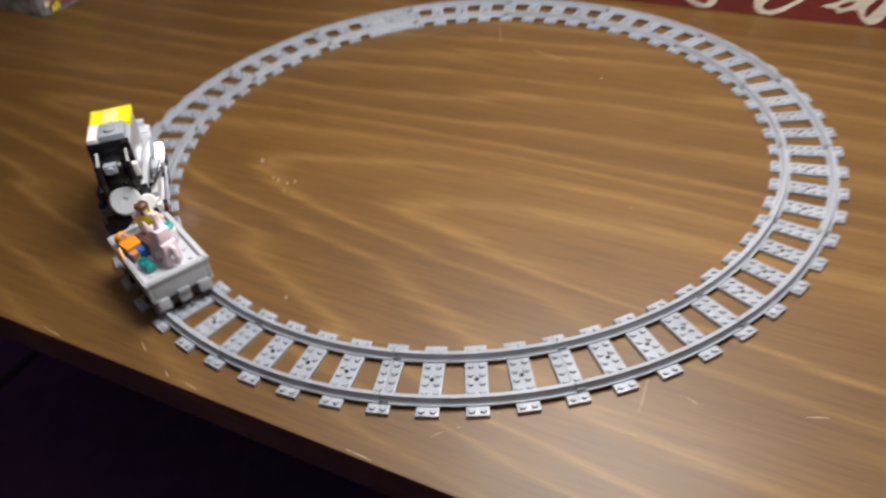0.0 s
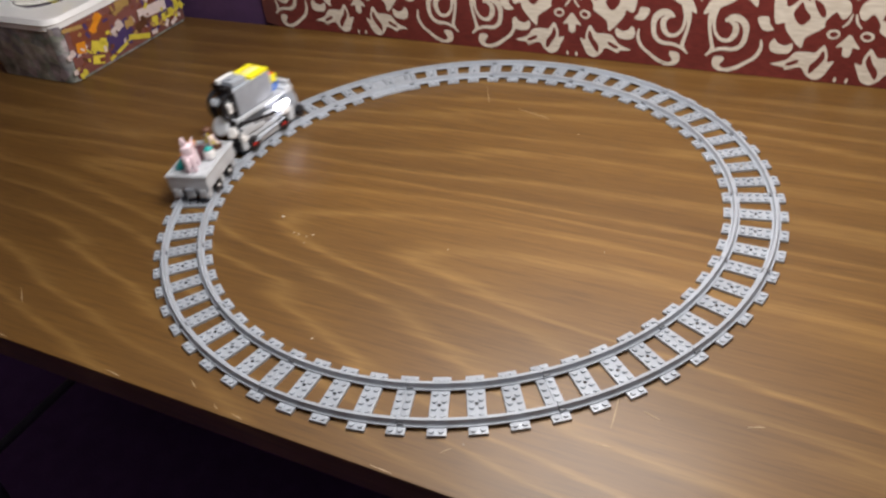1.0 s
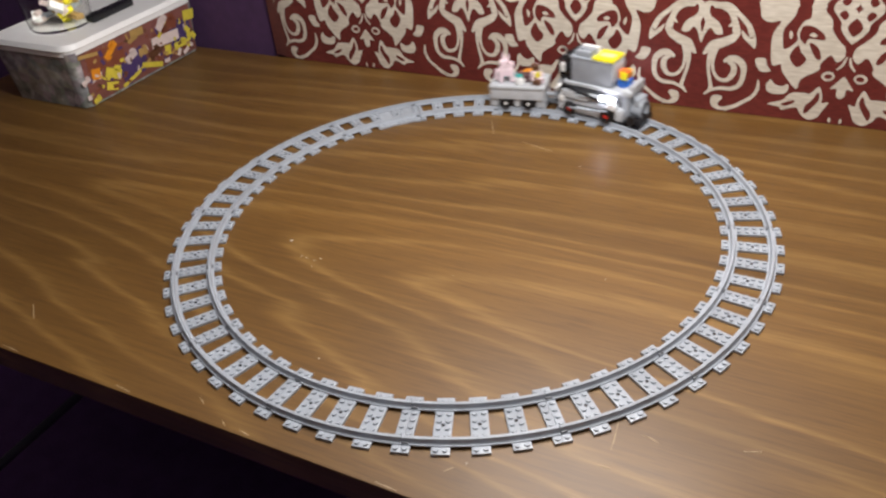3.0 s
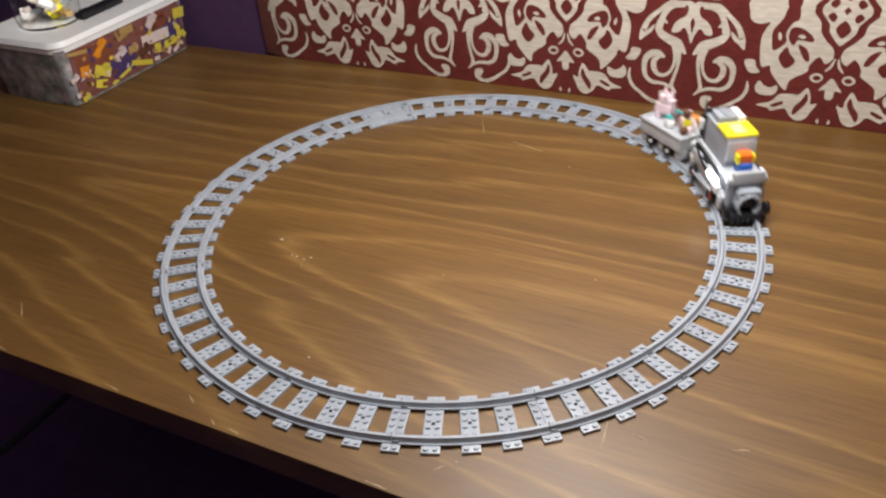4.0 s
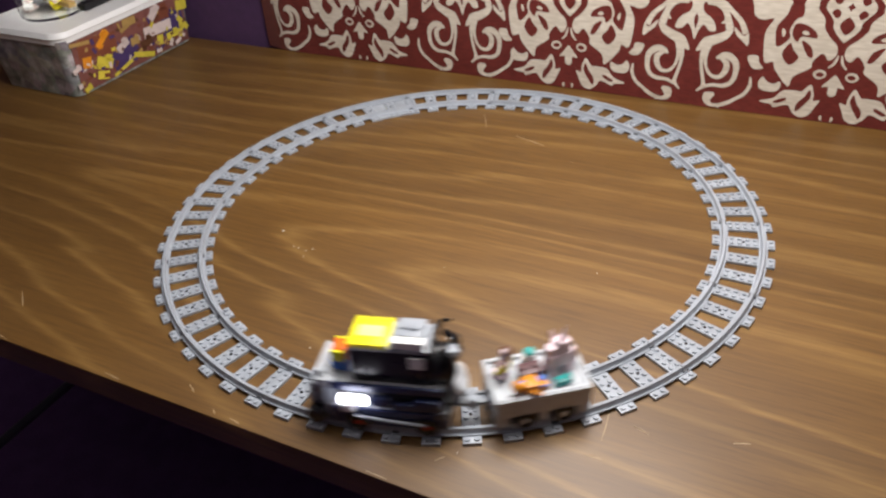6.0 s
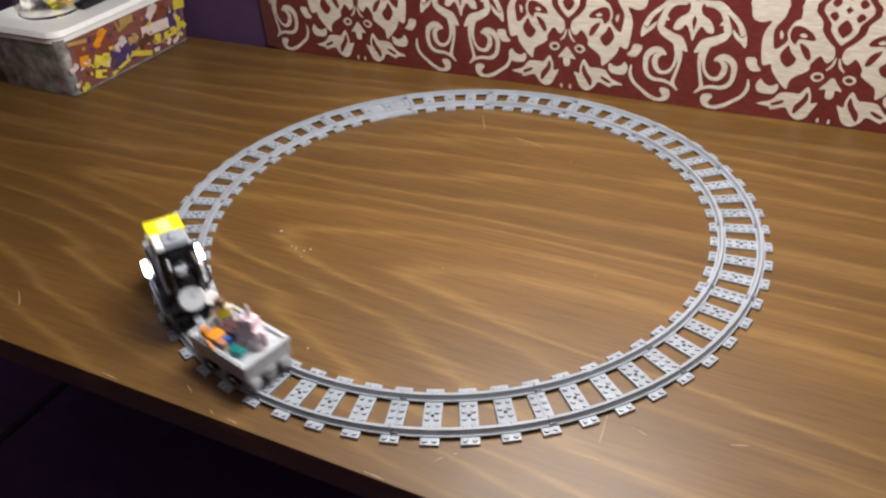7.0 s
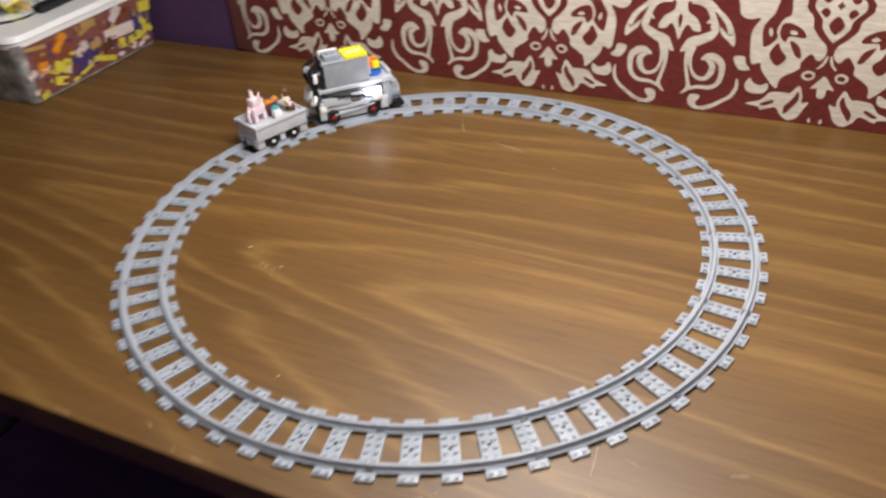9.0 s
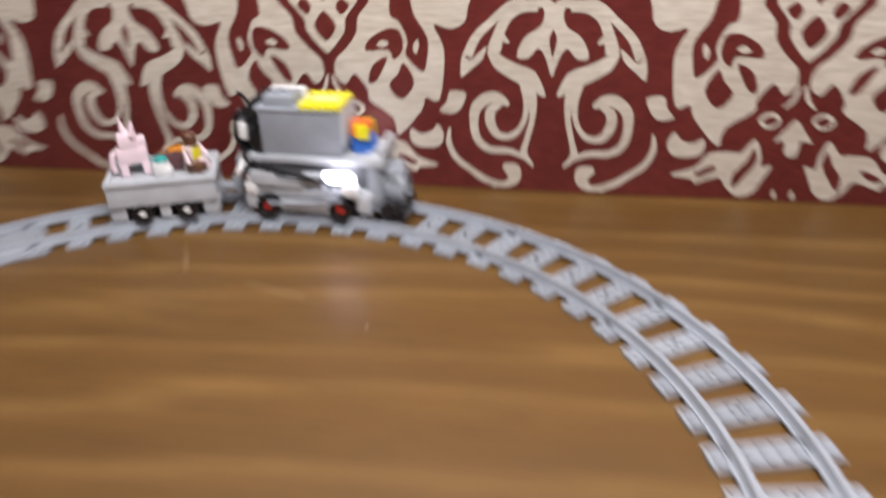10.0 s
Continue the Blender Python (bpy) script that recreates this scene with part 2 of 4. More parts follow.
def rail_mesh(rc):
    """A moulded rail: wide foot, a low step and a stout upright head."""
    bm = bmesh.new()
    g = 0.06
    arc(bm, g, 22.5 - g, rc - 0.0044, rc + 0.0044, TIE_H - 0.0002, TIE_H + 0.0012)
    arc(bm, g, 22.5 - g, rc - 0.0030, rc + 0.0030, TIE_H + 0.0011, TIE_H + 0.0026, 8, 0.0008)
    arc(bm, g, 22.5 - g, rc - 0.0022, rc + 0.0022, TIE_H + 0.0025, RAIL_H, 8, 0.0008)
    return mesh_of("rail", bm, RAIL)


FULL = sleeper_mesh("sleeper", 0.016)
HALF_A, HALF_B = sleeper_mesh("half_sleeper", 0.0078, 0.0040), sleeper_mesh("half_sleeper", 0.0078, -0.0040)
RAIL_IN, RAIL_OUT = rail_mesh(R - 0.020), rail_mesh(R + 0.020)
bm = bmesh.new()
cyl(bm, (0, 0, TIE_H - 0.001), (0, 0, TIE_H + 0.0002), 0.0017, seg=12)
HOLE = mesh_of("pin_hole", bm, BLACK)
bm = bmesh.new()
box(bm, (0, 0, 0), (0.0075, 0.006, 0.0016), 0.0003)
CLIP = mesh_of("joint_clip", bm, DARK)
bm = bmesh.new()
box(bm, (0, 0, 0.0015), (0.062, 0.0152, 0.0030), 0.0003)
FILL = mesh_of("infill_plate", bm, GREY)


def child(name, me, parent, m):
    ob = new(name, me)
    ob.parent = parent
    ob.matrix_basis = m
    return ob


def at_ring(deg, r=R, z=0.0):
    a = radians(deg)
    return pose(r * math.cos(a), r * math.sin(a), z, 0, 0, deg)


for s in range(16):
    sec = thing("track_section", "light grey plastic curved toy train track section on the table", "toy track", "ring of toy track")
    for rm in (RAIL_IN, RAIL_OUT):
        child("rail", rm, sec, Matrix())
    for k in (1, 2, 3):
        child("sleeper", FULL, sec, at_ring(k * STEP))
        child("pin_hole", HOLE, sec, at_ring(k * STEP))
    for deg, half in ((0.0, HALF_A), (22.5, HALF_B)):
        child("half_sleeper", half, sec, at_ring(deg))
    for rr in (R - 0.020, R + 0.020):
        child("joint_clip", CLIP, sec, at_ring(0.55, rr, TIE_H + 0.002))
    if s == 9:
        for k in (0.5, 1.5):
            child("infill_plate", FILL, sec, at_ring(k * STEP))
    sec.matrix_basis = pose(0, 0, 0, 0, 0, A0 + 22.5 * s)

# ---------------- train path ----------------
KNOTS = [(0.0, 223.3), (0.5, 198.0), (1.0, 173.9), (1.5, 150.2), (2.0, 126.0), (2.5, 103.0), (4.0, 30.5), (4.5, 4.3), (5.0, -22.0),
         (5.5, -48.2), (7.0, -125.1), (7.5, -151.0), (8.0, -174.0), (8.5, -198.2), (9.0, -222.5), (9.5, -247.0), (9.8, -261.0), (10.0, -271.0)]
LAG = 20.9


def course(t):
    """Angle of the locomotive on the ring, gliding through the knots."""
    ts, vs = [k[0] for k in KNOTS], [k[1] for k in KNOTS]
    n = len(ts)
    sl = [(vs[min(i + 1, n - 1)] - vs[max(i - 1, 0)]) / (ts[min(i + 1, n - 1)] - ts[max(i - 1, 0)]) for i in range(n)]
    i = max(0, min(n - 2, sum(1 for q in ts if q <= t) - 1))
    h = ts[i + 1] - ts[i]
    u = (t - ts[i]) / h
    return ((2 * u ** 3 - 3 * u ** 2 + 1) * vs[i] + (u ** 3 - 2 * u ** 2 + u) * h * sl[i]
            + (-2 * u ** 3 + 3 * u ** 2) * vs[i + 1] + (u ** 3 - u ** 2) * h * sl[i + 1])


def on_track(deg):
    a = radians(deg)
    return pose(R * math.cos(a), R * math.sin(a), 0, 0, 0, deg - 90)


TIMES = [k * 0.2 for k in range(51)]
RIDERS = []   # (thing, lag in degrees, pose on its vehicle)
WHEELS = []   # (part, radius, place on its vehicle)


def wheel(parent, x, y, r, hub, width=0.006):
    """A flanged wheel with its axle along the vehicle's y."""
    s = 1 if y > 0 else -1
    bm = bmesh.new()
    m = pose(0, 0, 0, -90 * s)
    lathe(bm, [(0.0, -0.5 * width), (r + 0.0012, -0.5 * width), (r + 0.0012, -0.28 * width), (r, -0.25 * width), (r, 0.5 * width),
               (r * 0.8, 0.5 * width), (r * 0.74, 0.3 * width), (0.0, 0.3 * width)], m, 24)
    w = part("wheel", bm, BLACK, parent, m=pose(x, y, RAIL_H + r))
    bm = bmesh.new()
    lathe(bm, [(0.0, 0.20 * width), (r * 0.30, 0.20 * width), (r * 0.27, 0.46 * width), (0.0, 0.46 * width)], m, 14)
    box(bm, (0, s * 0.36 * width, 0), (r * 0.85, 0.001, r * 0.18), 0.0, None)
    part("hub", bm, hub, w)
    WHEELS.append((w, r, (x, y, RAIL_H + r)))
    return w


# ---------------- locomotive ----------------
loco = thing("toy_locomotive", "grey and black brick-built toy steam locomotive with a yellow roof plate", "toy train")
bm = bmesh.new()
box(bm, (0.003, 0, 0.0175), (0.104, 0.030, 0.009), 0.0006)
part("underframe", bm, BLACK, loco)
for y in (-0.0215, 0.0215):
    bm = bmesh.new()
    box(bm, (0.001, y, 0.0175), (0.046, 0.006, 0.0085), 0.0005)
    box(bm, (0.052, y, 0.021), (0.012, 0.006, 0.014), 0.0005)
    box(bm, (-0.047, y, 0.021), (0.010, 0.006, 0.012), 0.0005)
    part("side_frame", bm, PALE if y < 0 else NAVY, loco)
bm = bmesh.new()
box(bm, (0.004, 0, 0.0275), (0.112, 0.046, 0.0062), 0.0005)
for k in range(-6, 7):
    for y in (-0.02, 0.02):
        cyl(bm, (k * 0.008, y, 0.0305), (k * 0.008, y, 0.0323), 0.0024, seg=10)
part("footplate", bm, PALE, loco)
bm = bmesh.new()
box(bm, (0.004, 0, 0.042), (0.106, 0.034, 0.024), 0.0006)
part("boiler_base", bm, DARK, loco)
bm = bmesh.new()
box(bm, (0.006, 0, 0.0520), (0.108, 0.040, 0.0045), 0.0005)
part("deck", bm, PALE, loco)
for y, z, w in ((0.0212, 0.0518, 0.104), (0.0242, 0.0275, 0.108)):
    bm = bmesh.new()
    box(bm, (0.004, y, z), (w, 0.0026, 0.0068), 0.0006)
    part("edge_strip", bm, NAVY, loco, "dark navy edge strip")
MID = plastic("mid_grey_plastic", (0.285, 0.305, 0.34), 0.3)
bm = bmesh.new()
box(bm, (0.000, -0.0082, 0.0705), (0.070, 0.0163, 0.0325), 0.0008)
part("side_panel", bm, MID, loco, "smooth mid grey panel")
bm = bmesh.new()
box(bm, (0.000, 0.0084, 0.0705), (0.070, 0.0165, 0.0325), 0.0008)
part("side_panel", bm, BLACK, loco, "glossy black panel")
bm = bmesh.new()
box(bm, (-0.026, 0.0172, 0.0775), (0.014, 0.002, 0.011), 0.0004)
part("white_tile", bm, WHITE, loco)
bm = bmesh.new()
box(bm, (-0.001, 0, 0.0883), (0.074, 0.034, 0.0032), 0.0006)
part("roof", bm, GREY, loco)
bm = bmesh.new()
box(bm, (0.018, 0, 0.0912), (0.036, 0.032, 0.0034), 0.0006)
for y in (-0.0155, 0.0155):
    for k in range(5):
        box(bm, (0.003 + k * 0.0075, y, 0.0912), (0.004, 0.0045, 0.0044), 0.0003)
roofp = part("roof_plate", bm, YELLOW, loco, "bright yellow ribbed roof plate")
# thin pale slip painting the glare on the plain yellow plate
bm = bmesh.new()
box(bm, (0.018, 0, 0.0930), (0.024, 0.013, 0.0010), 0.0003)
part("printed_bar", bm, plastic("glare_yellow_plastic", (0.86, 0.80, 0.30), 0.2), roofp, "painted pale glare on the yellow roof plate")
bm = bmesh.new()
box(bm, (-0.018, -0.003, 0.0935), (0.026, 0.022, 0.0080), 0.0015)
cyl(bm, (-0.022, -0.003, 0.097), (-0.022, -0.003, 0.0996), 0.005)
cyl(bm, (-0.012, -0.003, 0.097), (-0.012, -0.003, 0.0990), 0.004)
part("roof_box", bm, GREY, loco)
bm = bmesh.new()
box(bm, (-0.018, 0.0125, 0.0935), (0.030, 0.008, 0.007), 0.0008)
part("roof_tile", bm, WHITE, loco)
# cab back: dark frame pieces and round plates
bm = bmesh.new()
lathe(bm, [(0.0, 0.018), (0.010, 0.018), (0.0145, 0.015), (0.0165, 0.010), (0.0165, 0.0), (0.0, 0.0)], pose(-0.037, 0.001, 0.0665, 0, -90), 28)
box(bm, (-0.039, 0, 0.060), (0.008, 0.030, 0.014), 0.0008)
box(bm, (-0.0385, 0, 0.0755), (0.002, 0.0338, 0.0400), 0.0004)
box(bm, (-0.0490, 0, 0.0520), (0.002, 0.0395, 0.0070), 0.0004)
box(bm, (-0.0530, 0, 0.0285), (0.002, 0.0440, 0.0080), 0.0004)
part("cab_back", bm, BLACK, loco, "rounded black boiler back")
for y in (-0.012, 0.011):
    bm = bmesh.new()
    tube(bm, [(-0.044, y, 0.088), (-0.056, y * 1.05, 0.081), (-0.058, y * 1.1, 0.068), (-0.052, y * 1.1, 0.055)], 0.0030)
    part("cab_bracket", bm, BLACK, loco)
bm = bmesh.new()
box(bm, (-0.055, 0.002, 0.079), (0.007, 0.010, 0.008), 0.0008)
cyl(bm, (-0.057, 0.002, 0.079), (-0.061, 0.002, 0.079), 0.003)
part("gauge_block", bm, GREY, loco)
bm = bmesh.new()
box(bm, (-0.050, -0.0165, 0.072), (0.006, 0.005, 0.012), 0.0008)
part("gauge_block", bm, WHITE, loco)
bm = bmesh.new()
lathe(bm, [(0.0, 0.0015), (0.003, 0.0015), (0.003, 0.0025), (0.0115, 0.0025), (0.013, 0.001), (0.013, -0.002), (0.0, -0.002)], pose(-0.0590, 0.000, 0.0490, 0, -58), 30)
part("round_plate", bm, PALE, loco, "light grey round plate")
bm = bmesh.new()
lathe(bm, [(0.0, 0.002), (0.0065, 0.002), (0.0075, 0.001), (0.0075, -0.002), (0.0, -0.002)], pose(-0.0570, -0.0165, 0.0420, 0, -58), 24)
part("round_plate", bm, WHITE, loco, "small white round plate")
bm = bmesh.new()
cyl(bm, (-0.056, 0.0, 0.0485), (-0.040, 0.0, 0.050), 0.004)
cyl(bm, (-0.054, -0.0155, 0.0425), (-0.040, -0.0155, 0.044), 0.003)
part("plate_pin", bm, BLACK, loco)
bm = bmesh.new()
box(bm, (-0.047, 0, 0.0375), (0.010, 0.040, 0.008), 0.0006)
for y in (-0.016, 0.016):
    cyl(bm, (-0.049, y, 0.0415), (-0.049, y, 0.0432), 0.0024, seg=10)
part("cab_step", bm, DARK, loco)
bm = bmesh.new()
tube(bm, [(-0.040, -0.016, 0.088), (-0.044, -0.016, 0.096), (-0.052, -0.012, 0.099)], 0.0014)
part("cable", bm, BLACK, loco, "thin black cable at the cab back")
bm = bmesh.new()
tube(bm, [(-0.044, -0.0215, 0.051), (-0.036, -0.0235, 0.048), (-0.010, -0.0265, 0.044), (0.012, -0.0265, 0.040), (0.022, -0.0255, 0.040)], 0.0016)
part("cable", bm, BLACK, loco, "thin black cable along the side")
for y, mat in ((-0.0225, PALE), (0.0225, NAVY)):
    bm = bmesh.new()
    box(bm, (-0.034, y, 0.0385), (0.024, 0.006, 0.011), 0.001)
    box(bm, (-0.012, y, 0.0355), (0.022, 0.005, 0.007), 0.001)
    box(bm, (0.010, y, 0.0395), (0.018, 0.005, 0.009), 0.001)
    part("side_gear", bm, mat, loco)
    bm = bmesh.new()
    box(bm, (-0.046, y * 0.98, 0.0305), (0.010, 0.008, 0.008), 0.001)
    cyl(bm, (-0.046, y * 0.98, 0.034), (-0.046, y * 0.98, 0.0385), 0.0034)
    part("rear_bracket", bm, WHITE if y < 0 else DARK, loco)
    bm = bmesh.new()
    box(bm, (0.034, y * 1.22, 0.0435), (0.025, 0.0065, 0.0068), 0.002)
    part("side_lamp", bm, GLOW, loco, "glowing white lamp block")
    bm = bmesh.new()
    box(bm, (0.041, y * 1.1, 0.0335), (0.014, 0.007, 0.009), 0.001)
    part("lamp_bracket", bm, WHITE, loco)
    bm = bmesh.new()
    tube(bm, [(-0.031, y * 1.24, 0.0205), (0.002, y * 1.24, 0.0225), (0.034, y * 1.24, 0.026)], 0.0013)
    part("side_rod", bm, GREY, loco)
for x in (-0.032, 0.032):
    for y in (-0.0205, 0.0205):
        wheel(loco, x, y * 1.22, 0.0088, RED)
bm = bmesh.new()
box(bm, (0.0615, 0, 0.0530), (0.016, 0.044, 0.0075), 0.0015)
box(bm, (0.0670, 0, 0.0575), (0.006, 0.036, 0.012), 0.0015)
for y in (-0.012, -0.004, 0.004, 0.012):
    cyl(bm, (0.0600, y, 0.0565), (0.0600, y, 0.0584), 0.0024, seg=10)
part("front_bar", bm, PALE, loco)
bm = bmesh.new()
box(bm, (0.0362, 0, 0.0745), (0.0022, 0.0325, 0.0235), 0.0004)
part("cab_front", bm, PALE, loco)
# bright control bricks in front of the cab
bm = bmesh.new()
box(bm, (0.0490, 0, 0.0605), (0.018, 0.014, 0.0125), 0.0006)
part("control_base", bm, BLUE, loco, "bright blue brick")
bm = bmesh.new()
box(bm, (0.0475, 0, 0.0720), (0.015, 0.014, 0.0105), 0.0006)
part("control_block", bm, ORANGE, loco, "bright orange-red brick")
for y in (-0.0085, 0.0085):
    bm = bmesh.new()
    box(bm, (0.0500, y, 0.0715), (0.011, 0.0026, 0.0105), 0.0006)
    part("control_strip", bm, YELLOW, loco, "yellow strip")
# smokebox: a small open ring low in front of a dark housing
bm = bmesh.new()
box(bm, (0.0605, 0, 0.0320), (0.011, 0.040, 0.034), 0.0015)
for y in (-0.0175, 0.0175):
    cyl(bm, (0.064, y, 0.020), (0.064, y, 0.046), 0.0034, seg=12)
part("front_housing", bm, GREY, loco)
bm = bmesh.new()
lathe(bm, [(0.0, 0.0), (0.0130, 0.0), (0.0142, 0.002), (0.0142, 0.015), (0.0134, 0.0175), (0.0112, 0.0175), (0.0108, 0.006), (0.0, 0.005)], pose(0.0655, 0, 0.0275, 0, 90), 32)
part("smokebox", bm, GREY, loco, "light grey open round smokebox")
bm = bmesh.new()
lathe(bm, [(0.0, 0.0), (0.0107, 0.0), (0.0107, 0.0012), (0.0, 0.0012)], pose(0.0712, 0, 0.0275, 0, 90), 28)
part("smokebox_door", bm, BLACK, loco)
bm = bmesh.new()
box(bm, (0.0735, 0, 0.0425), (0.014, 0.020, 0.0045), 0.001)
for y in (-0.0115, 0.0115):
    box(bm, (0.075, y, 0.0385), (0.009, 0.003, 0.011), 0.0008)
part("smokebox_bracket", bm, GREY, loco)
bm = bmesh.new()
box(bm, (0.074, 0, 0.0155), (0.020, 0.040, 0.006), 0.001)
for k in range(-3, 4):
    box(bm, (0.083, k * 0.006, 0.0125), (0.006, 0.0035, 0.006), 0.0006)
part("pilot", bm, BLACK, loco, "black front pilot")
for y in (-0.0235, 0.0235):
    bm = bmesh.new()
    lathe(bm, [(0.0, -0.003), (0.0065, -0.003), (0.0078, -0.002), (0.0078, 0.002), (0.0065, 0.003), (0.003, 0.003), (0.0, 0.0015)], pose(0.073, y, 0.0185, 90), 22)
    cyl(bm, (0.073, y * 0.6, 0.0185), (0.073, y, 0.0185), 0.002)
    part("guide_wheel", bm, BLACK, loco)
bm = bmesh.new()
box(bm, (-0.060, 0, 0.0235), (0.020, 0.008, 0.004), 0.0008)
cyl(bm, (-0.070, 0, 0.019), (-0.070, 0, 0.029), 0.0042)
part("coupling", bm, GREY, loco)
RIDERS.append((loco, 0.0, Matrix()))


def brick_figure(name, label, spot, lag, torso, legs, head, arms, hat=None):
    """A small moulded toy figure sitting down: one mesh, several coloured plastics."""
    bm = bmesh.new()
    spans = []

    def put(fn, mat):
        n0 = len(bm.faces)
        fn()
        bm.faces.ensure_lookup_table()
        spans.append((n0, len(bm.faces), mat))
    put(lambda: [box(bm, (0.0045, y, 0.0082), (0.012, 0.0072, 0.0072), 0.0008) for y in (-0.0039, 0.0039)], legs)
    put(lambda: box(bm, (0, 0, 0.0185), (0.008, 0.0145, 0.013), 0.0018), torso)
    put(lambda: [cyl(bm, (0, y * 0.95, 0.0225), (0.005, y * 1.25, 0.0135), 0.0021, seg=8) for y in (-0.0085, 0.0085)], arms)
    put(lambda: (cyl(bm, (0, 0, 0.025), (0, 0, 0.0325), 0.005, seg=14), cyl(bm, (0, 0, 0.0325), (0, 0, 0.034), 0.0025, seg=10)), head)
    if hat:
        put(lambda: ball(bm, (-0.0006, 0, 0.0318), (0.0058, 0.0058, 0.0036)), hat)
    bmesh.ops.translate(bm, vec=(0, 0, -0.0046), verts=bm.verts)
    mats = []
    for a, b, mat in spans:
        if mat not in mats:
            mats.append(mat)
        for f in bm.faces[a:b]:
            f.material_index = mats.index(mat)
    me = mesh_of(name, bm, mats[0])
    for mat in mats[1:]:
        me.materials.append(mat)
    ob = new(name, me)
    tagged(ob, label, "toy figure")
    RIDERS.append((ob, lag, spot))
    return ob



def stretch(vehicle, f):
    """Set a vehicle's length without touching its wheels' shape."""
    for p in vehicle.children:
        if p.name.split(".")[0] == "wheel":
            p.matrix_basis = Matrix.Translation((p.location.x * (f - 1), 0, 0)) @ p.matrix_basis
        else:
            p.data.transform(Matrix.Diagonal((f, 1, 1.035, 1)))
            for q in p.children:
                q.data.transform(Matrix.Diagonal((f, 1, 1.035, 1)))
    for i, (w, r, (x, y, z)) in enumerate(WHEELS):
        if w.parent == vehicle:
            WHEELS[i] = (w, r, (x * f, y, z))


stretch(loco, 0.90)

# ---------------- wagon ----------------
wagon = thing("toy_wagon", "light grey flat-topped toy goods wagon carrying small plastic figures", "toy train")
DECK = 0.0405
bm = bmesh.new()
box(bm, (0, 0, 0.0245), (0.078, 0.046, 0.004), 0.0005)
part("wagon_floor", bm, GREY, wagon)
bm = bmesh.new()
box(bm, (0, 0, DECK - 0.0018), (0.0738, 0.0444, 0.0036), 0.0004)
for k in range(5):
    for y in (-0.0165, 0.0165):
        cyl(bm, (-0.0295 + k * 0.016 * 0.9, y, DECK - 0.0001), (-0.0295 + k * 0.016 * 0.9, y, DECK + 0.0009), 0.0024, seg=10)
part("deck", bm, PALE, wagon, "pale grey studded deck just below the rim")
for y in (-0.0238, 0.0238):
    bm = bmesh.new()
    box(bm, (0, y, 0.0335), (0.080, 0.003, 0.021), 0.0005)
    part("side_wall", bm, PALE, wagon)
    bm = bmesh.new()
    box(bm, (0, y * 1.04, 0.0412), (0.0815, 0.0036, 0.0036), 0.0006)
    part("rim", bm, PALE, wagon)
for x in (-0.0385, 0.0385):
    bm = bmesh.new()
    box(bm, (x, 0, 0.0335), (0.003, 0.0446, 0.021), 0.0005)
    part("end_wall", bm, PALE, wagon)
    bm = bmesh.new()
    box(bm, (x * 1.02, 0, 0.0412), (0.0036, 0.0458, 0.0036), 0.0006)
    part("rim", bm, PALE, wagon)
for x in (-0.034, 0.0, 0.034):
    for y in (-0.0205, 0.0205):
        bm = bmesh.new()
        box(bm, (x, y, 0.0175), (0.011 if x else 0.008, 0.005, 0.013), 0.0006)
        part("axle_guard", bm, PALE, wagon)
bm = bmesh.new()
box(bm, (0, 0, 0.019), (0.070, 0.026, 0.008), 0.0006)
part("underframe", bm, BLACK, wagon)
for x in (-0.0165, 0.0165):
    for y in (-0.0205, 0.0205):
        wheel(wagon, x, y * 1.15, 0.0072, WHITE)
        bm = bmesh.new()
        box(bm, (x, y * 0.98, 0.0235), (0.0170, 0.0060, 0.0050), 0.0006)
        part("axle_box", bm, BLACK, wagon)
bm = bmesh.new()
box(bm, (0.047, 0, 0.0235), (0.016, 0.008, 0.004), 0.0008)
cyl(bm, (0.055, 0, 0.019), (0.055, 0, 0.029), 0.0042)
part("coupling", bm, GREY, wagon)
bm = bmesh.new()
box(bm, (-0.0405, 0, 0.0235), (0.004, 0.010, 0.005), 0.0008)
part("buffer", bm, GREY, wagon)
for x in (-0.0385, 0.0385):
    for y in (-0.017, 0.0, 0.017):
        bm = bmesh.new()
        box(bm, (x, y, 0.0185), (0.005, 0.0095, 0.011), 0.0006)
        part("end_sill", bm, PALE, wagon)
    bm = bmesh.new()
    box(bm, (x * 0.94, 0, 0.0175), (0.003, 0.036, 0.009), 0.0004)
    part("end_recess", bm, BLACK, wagon)
RIDERS.append((wagon, LAG, Matrix()))
FLOOR = DECK + 0.0010
# pink horned toy animal, brick-built, with a curled tail
bm = bmesh.new()
box(bm, (-0.001, 0, 0.0150), (0.0225, 0.0135, 0.0130), 0.0024)
box(bm, (-0.0025, 0, 0.0260), (0.0145, 0.0120, 0.0135), 0.0024)
box(bm, (0.0065, 0, 0.0245), (0.0080, 0.0100, 0.0085), 0.0020)
cyl(bm, (-0.0035, 0.0005, 0.0315), (-0.0055, 0.001, 0.0455), 0.0033, 0.0004, 10)
for y in (-0.0052, 0.0052):
    cyl(bm, (0.0015, y, 0.031), (0.003, y * 1.25, 0.0395), 0.0028, 0.0007, 8)
    for x in (-0.0085, 0.0075):
        box(bm, (x, y * 0.85, 0.0050), (0.0058, 0.0050, 0.0100), 0.0008)
tube(bm, [(-0.0115, 0.0, 0.018), (-0.0150, 0.0, 0.0165), (-0.0165, 0.0, 0.010), (-0.0150, 0.0, 0.003)], 0.0024)
animal = tagged(part("toy_animal", bm, PINK), "pale pink horned plastic toy animal standing on the wagon deck", "toy figure")
